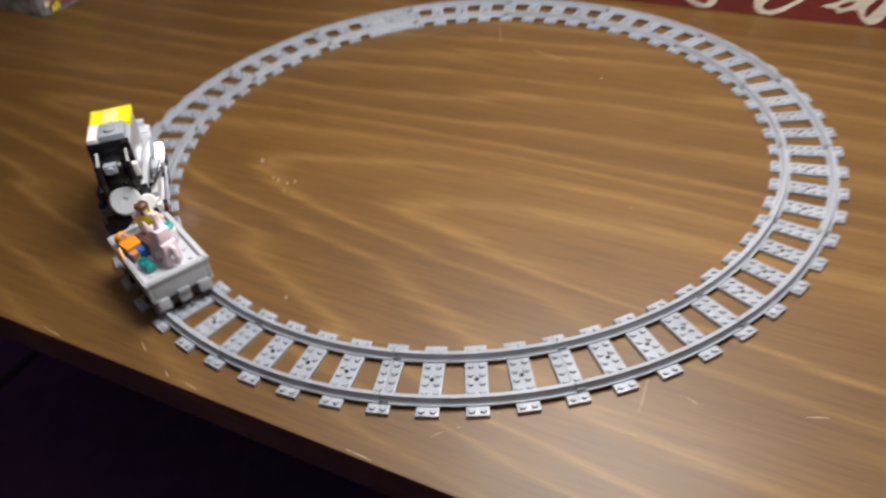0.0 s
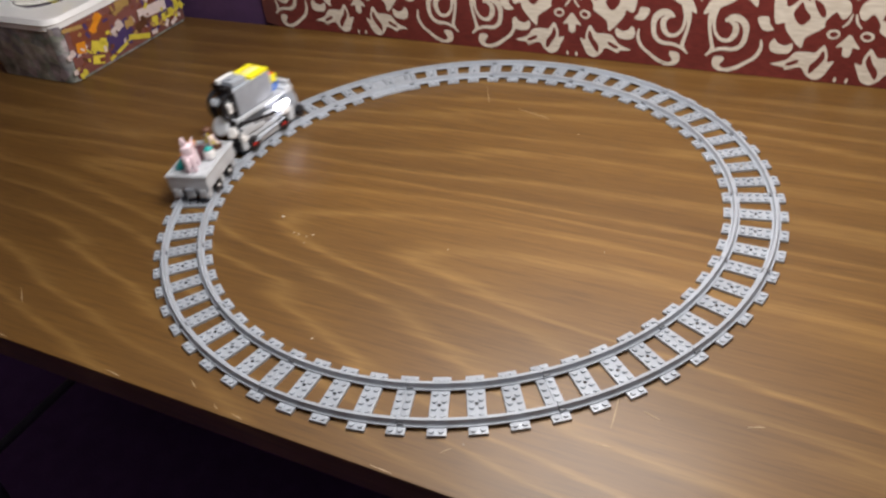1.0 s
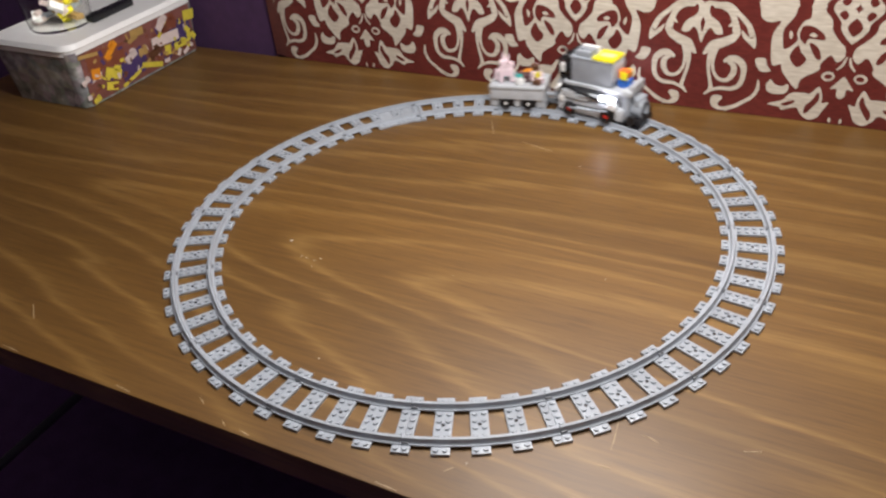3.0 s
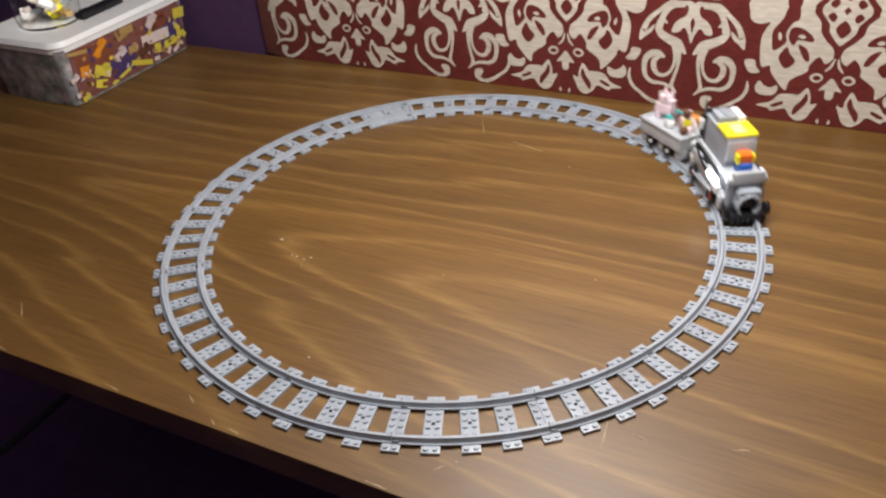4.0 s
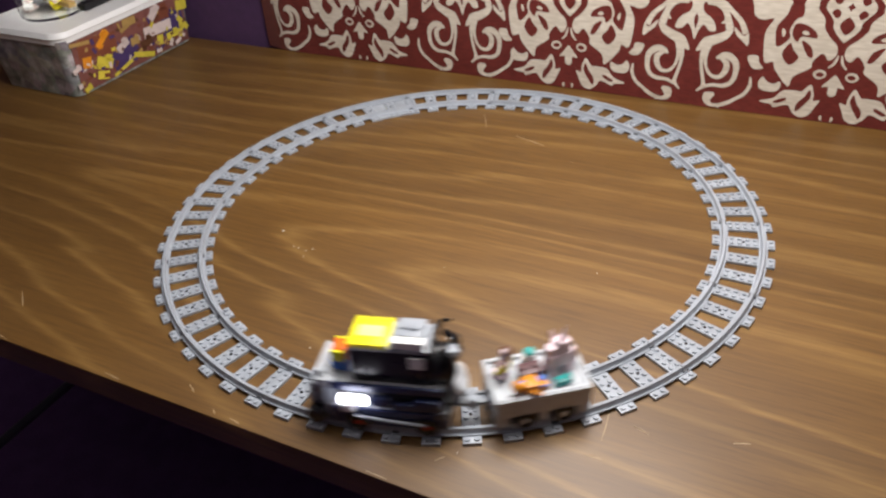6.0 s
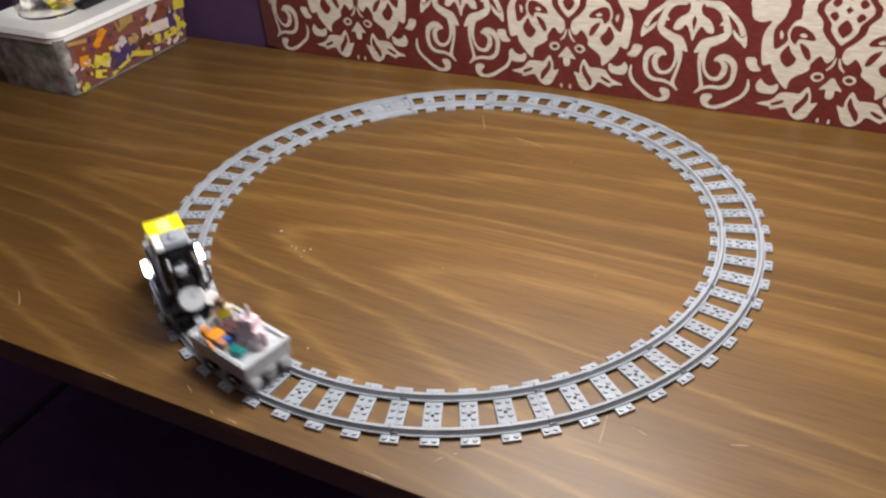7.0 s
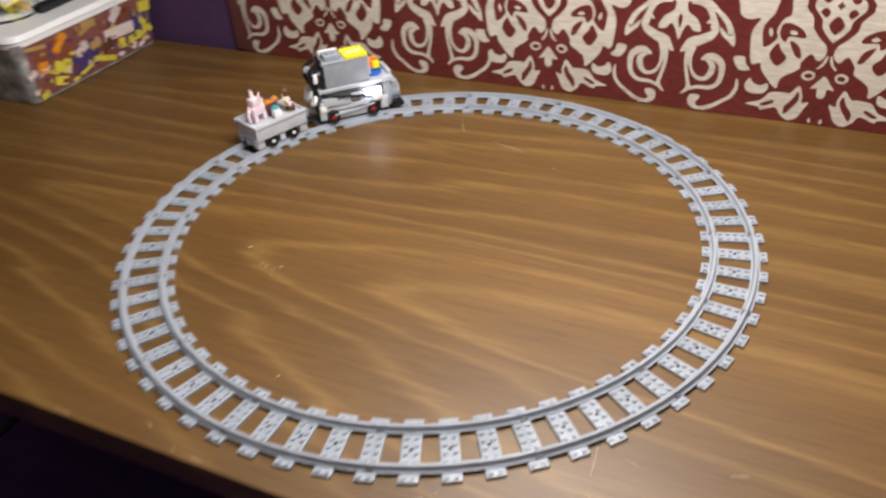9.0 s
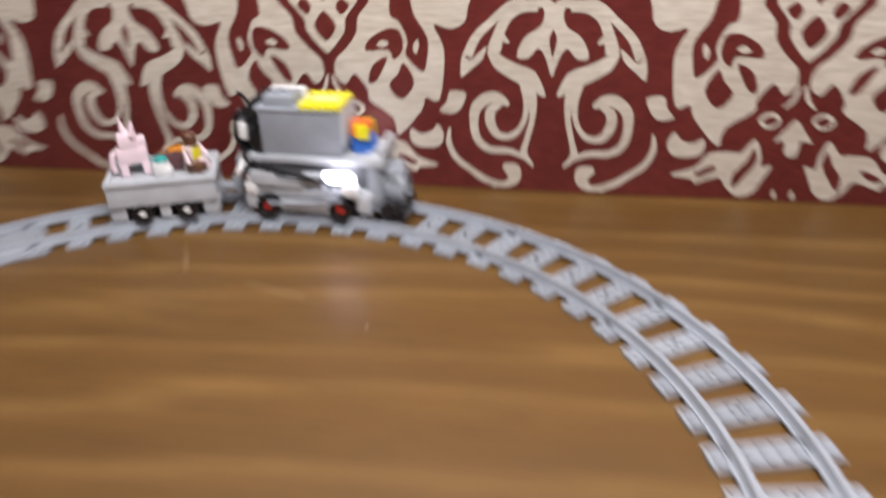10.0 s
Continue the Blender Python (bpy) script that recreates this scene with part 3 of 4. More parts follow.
RIDERS.append((animal, LAG, pose(-0.0190, -0.0015, FLOOR, 0, 0, 14)))
bm = bmesh.new()
box(bm, (0, 0, 0.0065), (0.0105, 0.0115, 0.0130), 0.0030)
box(bm, (0.0045, 0, 0.0045), (0.0060, 0.0085, 0.0075), 0.0018)
pot = tagged(part("toy_pot", bm, WHITE), "small rounded white toy piece with a teal cap on the wagon", "toy brick")
bm = bmesh.new()
lathe(bm, [(0.0, 0.0165), (0.0035, 0.0160), (0.0050, 0.0145), (0.0052, 0.0128), (0.0, 0.0128)], None, 16)
part("cap", bm, TEAL, pot, "teal cap")
RIDERS.append((pot, LAG, pose(0.0020, -0.0140, FLOOR, 0, 0, -8)))
brick_figure("amber_figure", "small orange toy figure lying on the wagon deck", pose(-0.0045, 0.0130, FLOOR + 0.0052, 0, 84, 12), LAG, AMBER, BLUE, AMBER, AMBER, hat=AMBER)
brick_figure("yellow_figure", "toy figure with brown hair and yellow arms on the wagon", pose(0.0245, -0.0055, FLOOR, 0, 0, -30), LAG, PINK, BROWN, PINK, YELLOW, hat=BROWN)
bm = bmesh.new()
box(bm, (0, 0, 0.0055), (0.020, 0.014, 0.011), 0.001)
for x in (-0.005, 0.005):
    cyl(bm, (x, 0, 0.011), (x, 0, 0.0127), 0.0024, seg=10)
crate = tagged(part("toy_crate", bm, plastic("maroon_plastic", (0.10, 0.045, 0.05), 0.35)), "small dark maroon toy crate on the wagon deck", "toy brick")
RIDERS.append((crate, LAG, pose(0.0055, 0.0015, FLOOR, 0, 0, 6)))
bm = bmesh.new()
box(bm, (0, 0, 0.003), (0.015, 0.0072, 0.0060), 0.001)
for x in (-0.004, 0.004):
    cyl(bm, (x, 0, 0.006), (x, 0, 0.0077), 0.0024, seg=10)
teal = tagged(part("toy_brick", bm, TEAL), "small teal toy brick lying on the wagon deck", "toy brick")
RIDERS.append((teal, LAG, pose(-0.0185, 0.0150, FLOOR, 0, 0, 12)))

# ---------------- damask hanging ----------------
CX0, CX1, CZ, CY = -0.565, 1.14, 1.26, 0.386
REPEAT, TOP = 0.364, 0.158
curtain = thing("damask_hanging", "burgundy cloth hanging with cream damask scrolls behind the table", "curtain")


def cloth_y(x):
    """Front face of the cloth: shallow waves, and a west end that curls back to the wall."""
    y = CY - 0.002 + 0.0010 * math.sin(math.tau * x / REPEAT + 1.0)
    return y + (0.011 * min(1.0, (-0.50 - x) / 0.06) ** 2 if x < -0.50 else 0.0)


bm = bmesh.new()
nx, nz = 140, 16
grid = [[bm.verts.new((x, cloth_y(x), 0.0004 + CZ * j / nz)) for x in (CX0 + (CX1 - CX0) * i / nx for i in range(nx + 1))] for j in range(nz + 1)]
back = [[bm.verts.new((v.co.x, v.co.y + 0.003, v.co.z)) for v in row] for row in grid]
for j in range(nz):
    for i in range(nx):
        bm.faces.new((grid[j][i], grid[j][i + 1], grid[j + 1][i + 1], grid[j + 1][i]))
        bm.faces.new((back[j][i], back[j + 1][i], back[j + 1][i + 1], back[j][i + 1]))
for i in range(nx):
    bm.faces.new((grid[0][i], back[0][i], back[0][i + 1], grid[0][i + 1]))
    bm.faces.new((grid[nz][i], grid[nz][i + 1], back[nz][i + 1], back[nz][i]))
for j in range(nz):
    bm.faces.new((grid[j][0], grid[j + 1][0], back[j + 1][0], back[j][0]))
    bm.faces.new((grid[j][nx], back[j][nx], back[j + 1][nx], grid[j + 1][nx]))
part("cloth", bm, RED_CLOTH, curtain)


def smooth_line(pts, closed=False, n=4):
    """Catmull-Rom through (x, z) points."""
    out, m = [], len(pts)
    last = m if closed else m - 1
    for i in range(last):
        g = (lambda k: pts[k % m]) if closed else (lambda k: pts[max(0, min(m - 1, k))])
        a, b, c, d = (np.array(g(i + k), float) for k in (-1, 0, 1, 2))
        for k in range(n):
            u = k / n
            out.append(b + 0.5 * u * (c - a) + u * u * (a - 2.5 * b + 2 * c - 0.5 * d) + u ** 3 * (1.5 * b - 1.5 * c + 0.5 * d - 0.5 * a))
    if not closed:
        out.append(np.array(pts[-1], float))
    return out


def ribbon(pts, widths):
    """Outline of a tapering woven band."""
    c = smooth_line(pts, n=5)
    s = np.linspace(0, len(widths) - 1, len(c))
    w = np.interp(s, range(len(widths)), widths)
    left, right = [], []
    for i, p in enumerate(c):
        t = c[min(i + 1, len(c) - 1)] - c[max(i - 1, 0)]
        t = t / (np.linalg.norm(t) + 1e-9)
        n = np.array((-t[1], t[0]))
        left.append(p + n * w[i] / 2), right.append(p - n * w[i] / 2)
    return [(left[i], left[i + 1], right[i + 1], right[i]) for i in range(len(c) - 1)]


class Motif:
    """Flat woven figure in millimetres round its axis: cream, and burgundy gaps laid over it."""

    def __init__(self):
        self.polys = []

    def fill(self, pts, gap=False, n=3, lift=None):
        self.polys.append(([tuple(p) for p in smooth_line(pts, True, n)], gap, lift))

    def band(self, pts, widths, gap=False):
        self.polys += [([tuple(p) for p in q], gap, None) for q in ribbon(pts, widths)]

    def mesh(self, name, axis, sides=(1, -1), flip=False):
        from_y = lambda x: cloth_y(axis + x) - CY
        me = bpy.data.meshes.new(name)
        vs, fs, mi = [], [], []
        for side in sides:
            for pts, gap, lift in self.polys:
                lift_m = lift if lift else (0.0011 if gap else 0.0007)
                base = len(vs)
                p3 = []
                for x, z in pts:
                    x, z = side * x / 1000, z / 1000
                    z = 2 * TOP - z if flip else z
                    z = max(z, 0.0008)
                    p3.append(Vector((x, 0, z)))
                vs += [(p.x, from_y(p.x) - lift_m, p.z) for p in p3]
                if len(p3) == 4:
                    tris = [(0, 1, 2), (0, 2, 3)]
                else:
                    from_tess = tessellate([[Vector((p.x, p.z, 0)) for p in p3]])
                    tris = from_tess
                for t in tris:
                    a, b, c = (p3[k] for k in t)
                    nrm = (b - a).cross(c - a)
                    t = t if nrm.y < 0 else t[::-1]
                    fs.append([base + k for k in t])
                    mi.append(1 if gap else 0)
        me.from_pydata(vs, [], fs)
        me.materials.append(CREAM)
        me.materials.append(RED_CLOTH)
        me.polygons.foreach_set("material_index", mi)
        me.update()
        return me


import collections
from mathutils.geometry import tessellate_polygon as tessellate

scroll = Motif()
scroll.fill([(0, 98), (4, 109), (8, 117), (12, 119), (18, 112), (27, 112), (25, 122), (19, 130), (10, 136), (7, 145), (9, 153), (0, 153), (-1, 125)])
scroll.fill([(-0.5, 134), (3, 126), (-0.5, 113), (-1, 124)], True)
scroll.band([(4, 154), (18, 152), (32, 152), (46, 140), (59, 127), (66, 112)], [5, 7, 6, 6, 7, 8])
scroll.fill([(71, 96), (63, 102), (54, 110), (51, 120), (57, 115), (64, 109), (70, 113)])
scroll.band([(12, 150), (25, 150), (35, 143), (41, 131), (45, 117)], [6, 9, 8, 8, 11])
scroll.fill([(33, 123), (39, 131), (44, 124), (39, 124)])
scroll.band([(48, 118), (41, 108), (29, 101), (17, 95), (5, 82)], [6, 11, 13, 15, 2])
scroll.band([(21, 97), (15, 81), (14, 64), (18, 45), (20, 33), (12, 23)], [12, 8, 4.5, 4.5, 6, 2])
scroll.band([(22, 92), (19, 76), (21, 60), (29, 49), (40, 48), (47, 57), (47, 69), (36, 77)], [6, 4.5, 4, 5, 6, 8, 8, 3])
scroll.band([(19, 30), (32, 35), (48, 36), (58, 44), (61, 58), (59, 71), (50, 79), (41, 79), (33, 74)], [4, 5, 6, 6.5, 7, 9, 10, 9, 3])
scroll.band([(81, 53), (82, 40), (76, 27), (65, 18), (52, 9), (37, 5), (28, 10), (29, 18), (37, 22)], [2, 5, 5, 5, 6, 5, 9, 14, 4])
scroll.fill([(50, 10), (45, 2), (41, 4), (44, 8)])

palmette = Motif()
palmette.fill([(114, 150), (111, 138), (100, 133), (87, 136), (93, 123), (95, 108), (90, 76), (79, 78), (75, 67), (55, 45), (51, 60), (32, 74),
               (31, 83), (21, 96), (13, 87), (5, 94), (6, 107), (16, 117), (25, 129), (27, 141), (37, 153), (40, 160), (80, 160), (114, 160)])
palmette.fill([(82, 126), (72, 143), (68, 158), (55, 159), (53, 143), (60, 138), (66, 123), (64, 112), (77, 99), (81, 109)], True)
palmette.fill([(74, 125), (70, 119), (72, 113), (75, 119)], False, 3, 0.0014)
palmette.fill([(70, 90), (62, 106), (57, 97), (49, 87), (59, 76)], True)
palmette.fill([(60, 131), (49, 132), (35, 124), (32, 115), (50, 116), (54, 108), (62, 117)], True)
palmette.fill([(51, 121), (46, 124), (41, 120), (46, 118)], False, 3, 0.0014)
palmette.fill([(49, 110), (37, 104), (32, 90), (39, 91)], True)
palmette.fill([(29, 157), (17, 140), (15, 129), (0, 112), (-1, 122), (-1, 150), (10, 160)])
palmette.fill([(21, 150), (15, 155), (10, 149), (14, 143)], True)
palmette.fill([(-0.5, 146), (9, 134), (-0.5, 122), (-1, 134)], True)
palmette.band([(11, 77), (5, 84), (2, 95)], [2, 3.5, 2])
palmette.fill([(28, 67), (23, 73), (15, 73), (11, 67), (16, 61), (23, 61)], False, 2)
palmette.fill([(24, 67), (21, 70), (16, 70), (14, 67), (17, 64), (22, 64)], True, 2)
palmette.fill([(0, 68), (7, 60), (14, 50), (6, 51), (5, 41), (0, 38), (-1, 50)])
palmette.fill([(88, 20), (70, 27), (60, 39), (44, 41), (36, 41), (27, 52), (21, 39), (20, 29), (12, 31), (17, 19), (23, 7), (34, 3), (44, 10), (51, 19), (68, 13), (72, 17)])
palmette.fill([(70, 22), (56, 29), (54, 26), (64, 20)], True)
palmette.fill([(27, 44), (24, 34), (31, 21), (39, 11), (40, 22), (32, 33)], True)
palmette.fill([(93, 47), (88, 56), (83, 50), (74, 47), (66, 51), (64, 45), (68, 37), (81, 35), (90, 38)])
palmette.fill([(112, 82), (99, 84), (96, 75), (90, 67), (104, 66)])
palmette.fill([(7, 10), (9, 5), (6, 2), (5, 6)])

S_AXIS, P_AXIS = 0.1845, 0.3695
for flip in (False, True):
    me_s, me_p = scroll.mesh("scroll_motif", S_AXIS, flip=flip), palmette.mesh("palmette_motif", P_AXIS, flip=flip)
    for row in (0, 1, 2, 3):
        dz = 2 * TOP * row
        for k in (-1, 0, 1, 2):
            child("scroll_motif", me_s, curtain, pose(S_AXIS + REPEAT * k + (0.013 if k == -1 else 0.0), CY, dz))
        for k in (-2, -1, 0, 1):
            child("palmette_motif", me_p, curtain, pose(P_AXIS + REPEAT * k, CY, dz))
        child("scroll_motif", scroll.mesh("scroll_half_motif", S_AXIS - 2 * REPEAT, (1,), flip), curtain, pose(S_AXIS - 2 * REPEAT, CY, dz))


def inside(p, t):
    (ax, az), (bx, bz), (cx, cz) = t
    d = [(bx - ax) * (p[1] - az) - (bz - az) * (p[0] - ax), (cx - bx) * (p[1] - bz) - (cz - bz) * (p[0] - bx), (ax - cx) * (p[1] - cz) - (az - cz) * (p[0] - cx)]
    return min(d) >= -1e-8 or max(d) <= 1e-8


def islands(me):
    """Split a motif's mesh into its separate woven pieces, the largest first; what overlaps stays together."""
    tris = [[(me.vertices[v].co.x, me.vertices[v].co.z) for v in f.vertices] for f in me.polygons]
    n = len(tris)
    root = list(range(n))

    def top(k):
        while root[k] != k:
            root[k] = root[root[k]]
            k = root[k]
        return k
    ext = np.array([[min(p[0] for p in t), max(p[0] for p in t), min(p[1] for p in t), max(p[1] for p in t)] for t in tris])
    for a in range(n):
        near = np.nonzero((ext[a + 1:, 0] <= ext[a, 1]) & (ext[a + 1:, 1] >= ext[a, 0]) & (ext[a + 1:, 2] <= ext[a, 3]) & (ext[a + 1:, 3] >= ext[a, 2]))[0] + a + 1
        for b in near:
            ra, rb = top(a), top(int(b))
            if ra != rb and (any(inside(p, tris[b]) for p in tris[a]) or any(inside(p, tris[a]) for p in tris[b])):
                root[rb] = ra
    groups = collections.defaultdict(list)
    for k in range(n):
        groups[top(k)].append(k)
    order = sorted(groups.values(), key=lambda g: (-sum(round(me.polygons[k].area, 9) for k in g), g[0]))
    out = []
    for g in order:
        vs = list(dict.fromkeys(v for k in g for v in me.polygons[k].vertices))
        at = {v: i for i, v in enumerate(vs)}
        piece = bpy.data.meshes.new(me.name)
        piece.from_pydata([me.vertices[v].co[:] for v in vs], [], [[at[v] for v in me.polygons[k].vertices] for k in g])
        for m in me.materials:
            piece.materials.append(m)
        piece.polygons.foreach_set("material_index", [me.polygons[k].material_index for k in g])
        out.append(piece)
    return out


SPLIT = {}
for motif in [c for c in curtain.children if "motif" in c.name]:
    me = motif.data
    if me.name not in SPLIT:
        SPLIT[me.name] = islands(me)
    pieces = SPLIT[me.name]
    motif.data = pieces[0]
    for piece in pieces[1:]:
        child("woven_leaf", piece, motif, Matrix())

# ---------------- storage bin ----------------
BW, BD, BH = 0.187, 0.292, 0.096
bin_ = thing("storage_bin", "clear plastic storage bin with brick-print wrap and white lid", "storage bin")


def tapered(bm, w, d, z0, z1, grow, r, seg=5):
    """A rounded, slightly tapered tub."""
    rings = []
    for z, g in ((z0, 0.0), (z0 + 0.3 * (z1 - z0), grow * 0.3), (z1, grow)):
        ring = []
        for cx, cy, a0 in ((1, 1, 0), (-1, 1, 90), (-1, -1, 180), (1, -1, 270)):
            for k in range(seg + 1):
                a = radians(a0 + 90 * k / seg)
                ring.append(bm.verts.new((cx * (w / 2 + g - r) + r * math.cos(a), cy * (d / 2 + g - r) + r * math.sin(a), z)))
        rings.append(ring)
    for a, b in zip(rings, rings[1:]):
        for k in range(len(a)):
            bm.faces.new((a[k], a[(k + 1) % len(a)], b[(k + 1) % len(a)], b[k]))
    bm.faces.new(rings[0][::-1])
    bm.faces.new(rings[-1])


def murky():
    m = material("cloudy_tub_plastic", (0.24, 0.2, 0.17), 0.25)
    b = m.node_tree.nodes["Principled BSDF"]
    tc = nd(m, "ShaderNodeTexCoord")
    v = nd(m, "ShaderNodeTexVoronoi", Scale=55.0)
    n = nd(m, "ShaderNodeTexNoise", Scale=34.0, Detail=5.0, Roughness=0.62)
    link(m, tc, "Object", v, "Vector"), link(m, tc, "Object", n, "Vector")
    r = ramp(m, [(0.30, (0.055, 0.042, 0.035)), (0.45, (0.17, 0.125, 0.095)), (0.55, (0.29, 0.23, 0.18)), (0.70, (0.60, 0.54, 0.47))])
    mx = nd(m, "ShaderNodeMix")
    mx.data_type = "RGBA"
    mx.inputs[0].default_value = 0.22
    link(m, n, "Fac", r, "Fac"), link(m, r, "Color", mx, 6), link(m, v, "Color", mx, 7)
    hs = nd(m, "ShaderNodeHueSaturation", Saturation=0.25, Value=0.85)
    link(m, mx, 2, hs, "Color"), link(m, hs, "Color", b, "Base Color")
    return m


bm = bmesh.new()
tapered(bm, BW - 0.014, BD - 0.014, 0.001, BH, 0.007, 0.015)
part("tub", bm, murky(), bin_, "cloudy clear plastic tub full of small pieces")
# printed wrap on the long side, with many pictured pieces
bm = bmesh.new()
lean = math.degrees(math.atan2(0.007, BH))
wrap_pose = pose(BW / 2 - 0.0061, 0, 0.004, 0, lean, 0)
box(bm, (0, 0, 0.044), (0.0012, BD - 0.034, 0.086), 0.0003)
wrap = part("printed_wrap", bm, plastic("maroon_print", (0.165, 0.062, 0.052), 0.35, 0.35), bin_, "maroon printed wrap with pictured toy pieces", wrap_pose)
rnd = random.Random(7)
VIOLET = plastic("violet_print", (0.07, 0.042, 0.14), 0.4)
OCHRE = plastic("ochre_print", (0.42, 0.27, 0.09), 0.4)
RUST = plastic("rust_print", (0.20, 0.06, 0.032), 0.4)
LEMON = plastic("lemon_print", (0.66, 0.55, 0.06), 0.4)
SHELL = plastic("pale_print", (0.66, 0.55, 0.52), 0.4)
# along the side, height, length, breadth, slant, tint
LARGE = [(0.232, 0.045, 0.052, 0.045, 4, VIOLET), (0.108, 0.032, 0.062, 0.040, 18, VIOLET), (0.055, 0.068, 0.080, 0.034, -8, RUST), (0.205, 0.072, 0.040, 0.020, -6, RUST),
         (0.192, 0.050, 0.067, 0.019, -3, SHELL), (0.068, 0.075, 0.034, 0.011, 36, AMBER), (0.027, 0.050, 0.018, 0.018, -10, AMBER), (0.062, 0.037, 0.034, 0.017, -28, LEMON)]
SMALL = [(0.053, 0.018, 0.024, 0.014, -20, LEMON), (0.101, 0.014, 0.053, 0.006, 15, LEMON), (0.149, 0.018, 0.049, 0.009, -19, LEMON), (0.107, 0.050, 0.028, 0.012, 19, SHELL),
         (0.190, 0.080, 0.030, 0.015, 40, SHELL), (0.135, 0.048, 0.020, 0.012, -6, OCHRE), (0.192, 0.029, 0.017, 0.014, -100, LEMON), (0.225, 0.028, 0.032, 0.011, -2, LEMON),
         (0.254, 0.040, 0.034, 0.010, -52, LEMON), (0.248, 0.030, 0.022, 0.009, 48, LEMON), (0.258, 0.072, 0.027, 0.018, -7, LEMON)]
DUST = [(0.185, 0.012, 0.013, 0.007, -4, SHELL), (0.218, 0.015, 0.013, 0.007, 55, SHELL), (0.004, 0.046, 0.018, 0.008, 15, SHELL), (0.002, 0.018, 0.008, 0.008, 0, SHELL), (0.016, 0.009, 0.016, 0.008, 10, LEMON),
        (0.130, 0.084, 0.030, 0.013, -3, OCHRE), (0.118, 0.076, 0.022, 0.006, 10, OCHRE), (0.021, 0.084, 0.040, 0.006, -9, OCHRE), (0.160, 0.036, 0.028, 0.014, 8, BROWN), (0.235, 0.012, 0.016, 0.007, 20, SHELL)]
for idx, (y, z, w, h, slant, tone) in enumerate(LARGE + SMALL + DUST):
    bm = bmesh.new()
    box(bm, (0, 0, 0), (0.0006, w, h), 0.0)
    if 0.014 < w < 0.05 and idx % 2:
        box(bm, (0, w * 0.22, h * 0.55), (0.0006, w * 0.35, h * 0.6), 0.0)
        box(bm, (0, -w * 0.3, -h * 0.5), (0.0006, w * 0.2, h * 0.5), 0.0)
    p = part("pictured_piece", bm, tone, wrap)
    p.matrix_basis = pose(0.0007 + 0.00004 * idx, y - 0.134, z - 0.004, slant)
for idx in range(110):
    w, h = rnd.uniform(0.005, 0.013), rnd.uniform(0.003, 0.007)
    bm = bmesh.new()
    box(bm, (0, 0, 0), (0.0006, w, h), 0.0)
    p = part("pictured_piece", bm, rnd.choice((OCHRE, SHELL, BROWN, VIOLET, RUST, LEMON, BROWN)), wrap)
    p.matrix_basis = pose(0.0004 + 0.00001 * idx, rnd.uniform(-0.125, 0.125), rnd.uniform(0.005, 0.080), rnd.uniform(0, 180))
bm = bmesh.new()
tapered(bm, BW + 0.004, BD + 0.004, BH - 0.004, BH + 0.008, 0.001, 0.026)
part("lid_skirt", bm, WHITE, bin_, "white plastic lid skirt")
bm = bmesh.new()
tapered(bm, BW + 0.010, BD + 0.010, BH + 0.006, BH + 0.014, -0.004, 0.026)
part("lid", bm, WHITE, bin_, "white plastic snap-on lid")
bin_.matrix_basis = pose(-0.8205, 0.239, 0)
LID = BH + 0.014

glass = material("clear_plastic", (0.92, 0.92, 0.9), 0.08, transmission=1.0)
glass.node_tree.nodes["Principled BSDF"].inputs["IOR"].default_value = 1.2
jar = thing("plastic_jar", "clear round plastic tub of small yellow and white pieces", "jar")
bm = bmesh.new()
lathe(bm, [(0.0, 0.0), (0.047, 0.0), (0.051, 0.004), (0.056, 0.08), (0.0545, 0.08), (0.0495, 0.005), (0.0, 0.002)], None, 32)
shell = part("shell", bm, glass, jar, "clear plastic shell")
shell.visible_shadow = False
for k in range(24):
    a, q = rnd.uniform(0, math.tau), 0.038 * math.sqrt(rnd.random())
    bm = bmesh.new()
    s = (rnd.uniform(0.012, 0.026), 0.014, 0.008)
    box(bm, (0, 0, 0), s, 0.0006)
    cyl(bm, (0, 0, 0.004), (0, 0, 0.0057), 0.0024, seg=8)
    p = part("loose_piece", bm, (YELLOW, SHELL, WHITE, GREY, SHELL, OCHRE)[k % 6], jar)
    p.matrix_basis = pose(q * math.cos(a), q * math.sin(a), 0.008 + 0.0016 * k, rnd.uniform(-40, 40), rnd.uniform(-40, 40), rnd.uniform(0, 180))
jar.matrix_basis = pose(-0.824, 0.174, LID + 0.0005)
bm = bmesh.new()
box(bm, (0, 0, 0.006), (0.020, 0.095, 0.012), 0.003)
box(bm, (0, -0.03, 0.0125), (0.012, 0.02, 0.002), 0.0006)
tagged(part("black_remote", bm, BLACK, m=pose(-0.779, 0.240, LID + 0.0004, 0, 0, 2)), "black rounded plastic control box on the lid", "remote")

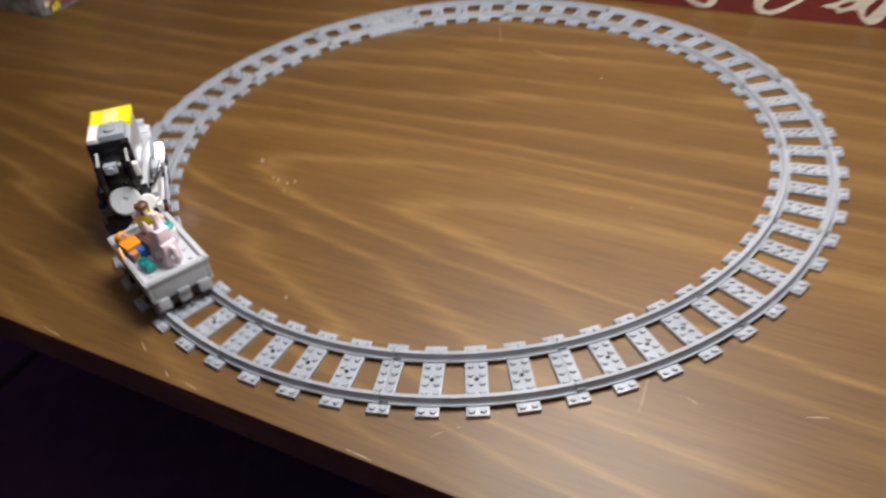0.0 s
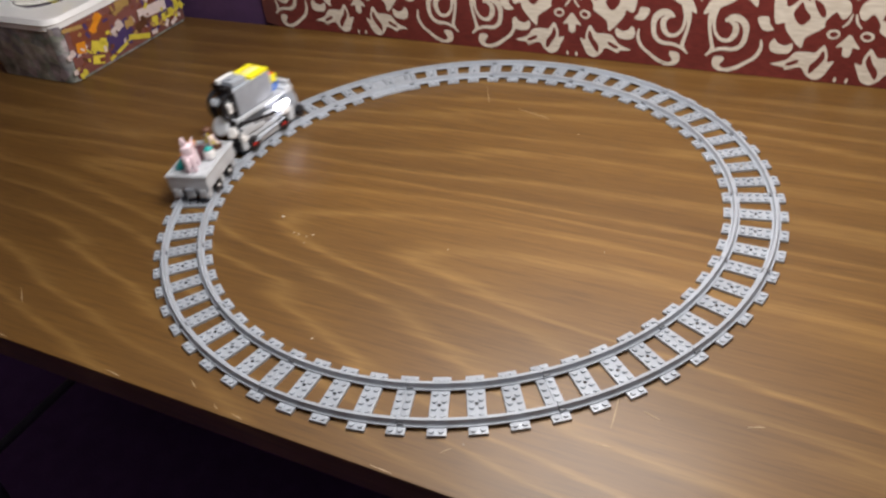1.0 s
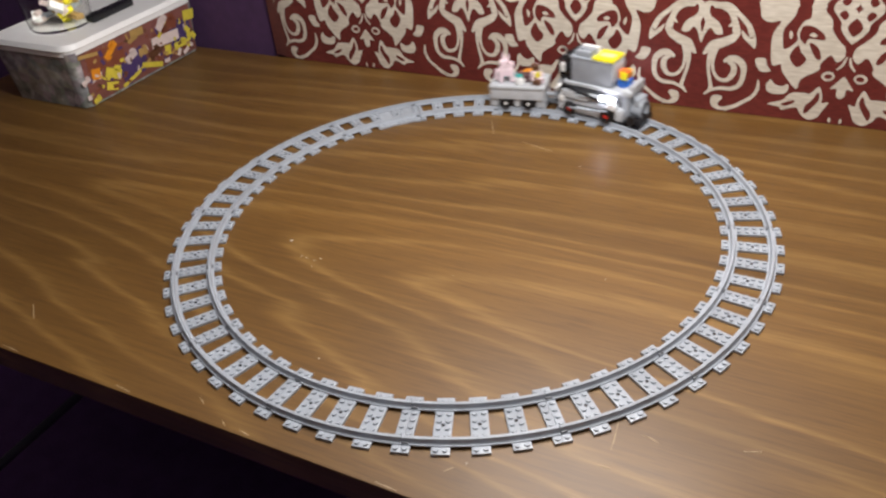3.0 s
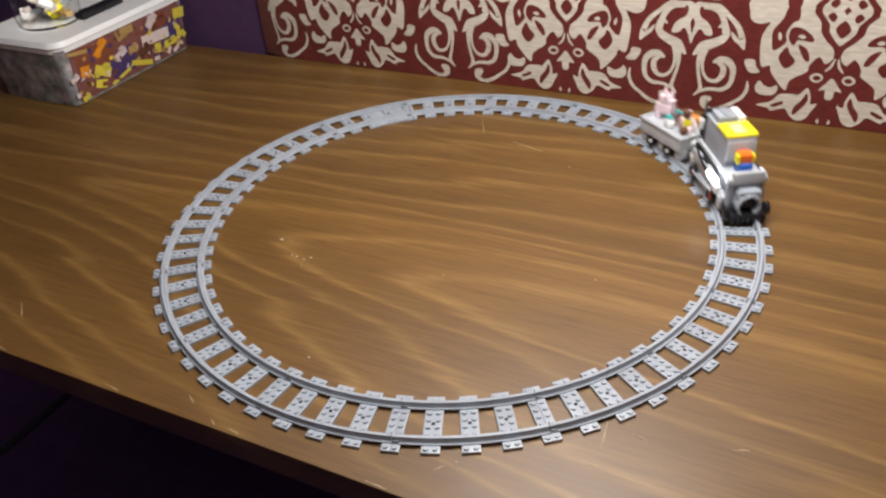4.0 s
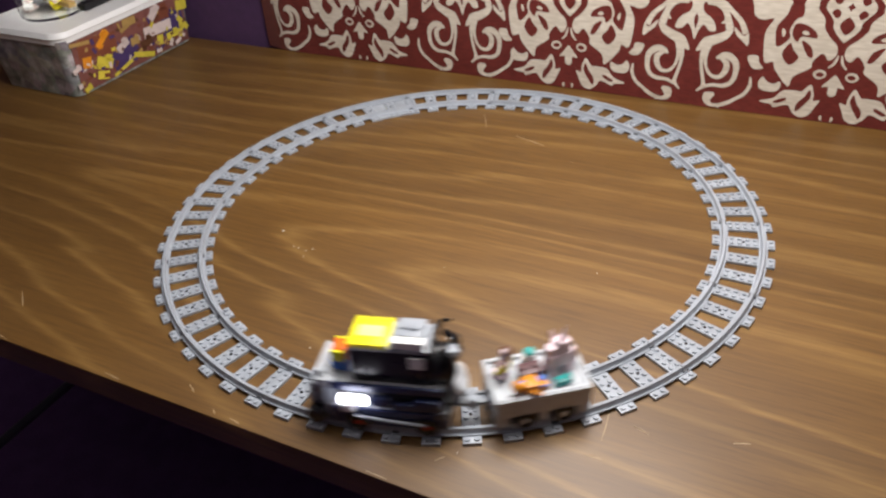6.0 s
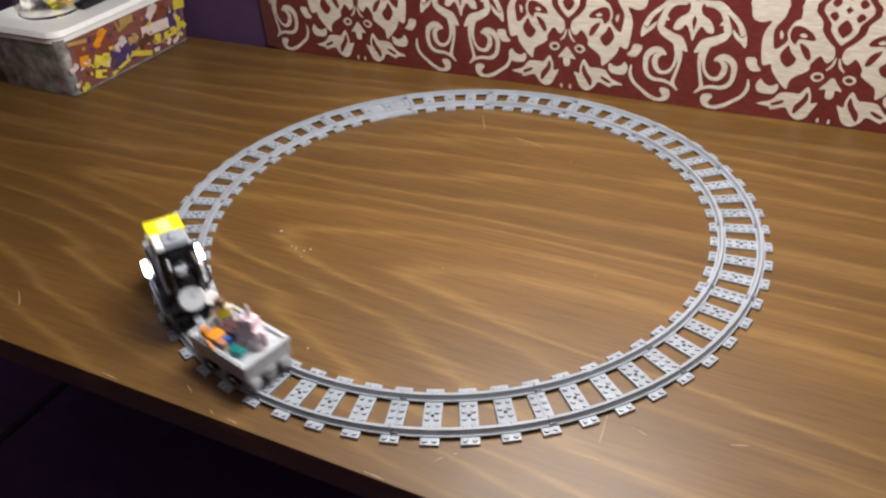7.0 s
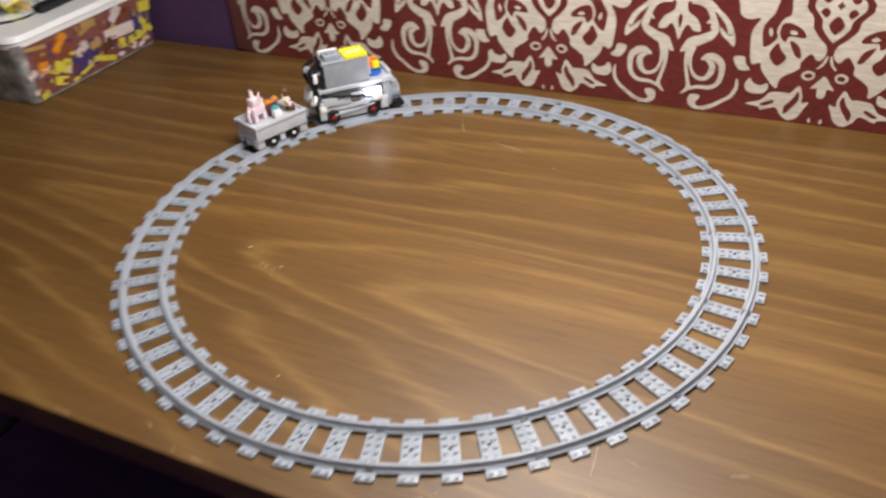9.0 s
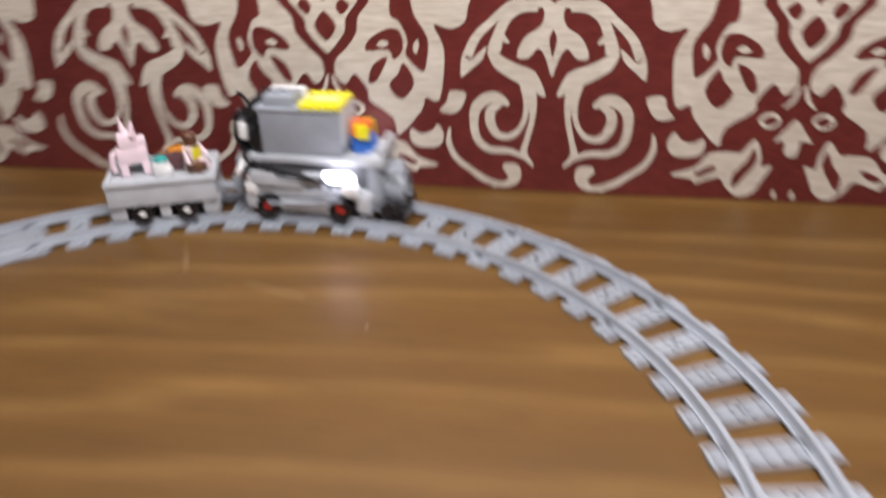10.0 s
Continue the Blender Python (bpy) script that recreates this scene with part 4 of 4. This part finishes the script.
# ---------------- wear, a painted lamp glint and crumbs on the table ---
# the streak from (-0.079, 0.259) paints a lamp's reflection; the rest is wear
MARKS = [((0.2519, -0.2367), (0.2545, -0.2677)), ((0.2745, -0.2420), (0.2883, -0.2462)), ((0.2478, -0.2871), (0.2602, -0.2862)), ((0.3524, -0.2294), (0.3652, -0.2247)), ((-0.386, -0.309), (-0.364, -0.327)), ((-0.079, 0.259), (-0.059, 0.220)), ((-0.012, 0.211), (0.036, 0.197)),
         ((-0.112, -0.350), (-0.102, -0.356)), ((-0.072, -0.366), (-0.066, -0.370)), ((-0.05, -0.369), (-0.038, -0.371)), ((0.137, -0.340), (0.143, -0.333)),
         ((-0.20, -0.369), (-0.18, -0.371)), ((-0.36, -0.37), (-0.335, -0.3715)), ((0.09, -0.371), (0.11, -0.372)), ((0.30, -0.345), (0.32, -0.343))]
for (ax, ay), (bx, by) in MARKS:
    d = math.hypot(bx - ax, by - ay)
    bm = bmesh.new()
    box(bm, (0, 0, 0), (d, 0.00045, 0.0003), 0.0)
    box(bm, (d * 0.1, 0.0004, 0), (d * 0.4, 0.0004, 0.0002), 0.0)
    part("scratch", bm, MARK, table, "pale scratches and a painted lamp glint in the laminate", pose((ax + bx) / 2, (ay + by) / 2, 0.0001, 0, 0, math.degrees(math.atan2(by - ay, bx - ax))))
CRUMBS = [(-0.18, -0.105, 0.0022), (-0.150, -0.127, 0.0012), (-0.143, -0.128, 0.0014), (-0.126, -0.124, 0.0016), (-0.132, -0.129, 0.0011), (-0.128, -0.140, 0.001),
          (-0.035, -0.265, 0.0012), (0.286, 0.145, 0.0017), (0.185, -0.051, 0.0009), (0.085, 0.169, 0.0010), (0.152, -0.328, 0.001), (0.03, -0.10, 0.0007)]
for x, y, r in [(x, y, r * 0.6) for x, y, r in CRUMBS]:
    bm = bmesh.new()
    bmesh.ops.create_icosphere(bm, subdivisions=1, radius=r)
    for v in bm.verts:
        v.co *= 0.75 + 0.5 * noise.random()
    onto = TIE_H if math.hypot(x, y) > 0.3 else 0.0
    tagged(part("crumb", bm, CREAM, m=pose(x, y, onto + r * 0.55, 0, 0, 40) @ Matrix.Diagonal((1.5, 0.9, 0.6, 1))), "tiny pale crumb lying on the surface", "crumb", "crumbs on the table")



# ---------------- train running round the ring ----------------
def slack(angle, lag):
    """The coupling plays out a little along one stretch of the ring."""
    off = (angle - 230 + 180) % 360 - 180
    return 1.1 * math.exp(-(off / 24) ** 2) if lag else 0.0


def motions():
    for ob, lag, local in RIDERS:
        walk(ob, [(t, on_track(course(t) + lag + slack(course(t), lag)) @ local) for t in TIMES])
    for w, r, (x, y, z) in WHEELS:
        rows, n = [], 300
        for k in range(n + 1):
            t = 10.0 * k / n
            turn = -(course(t) - course(0.0)) * R / r
            rows.append((t, pose(x, y, z, 0, turn, 0)))
        walk(w, rows)


motions()
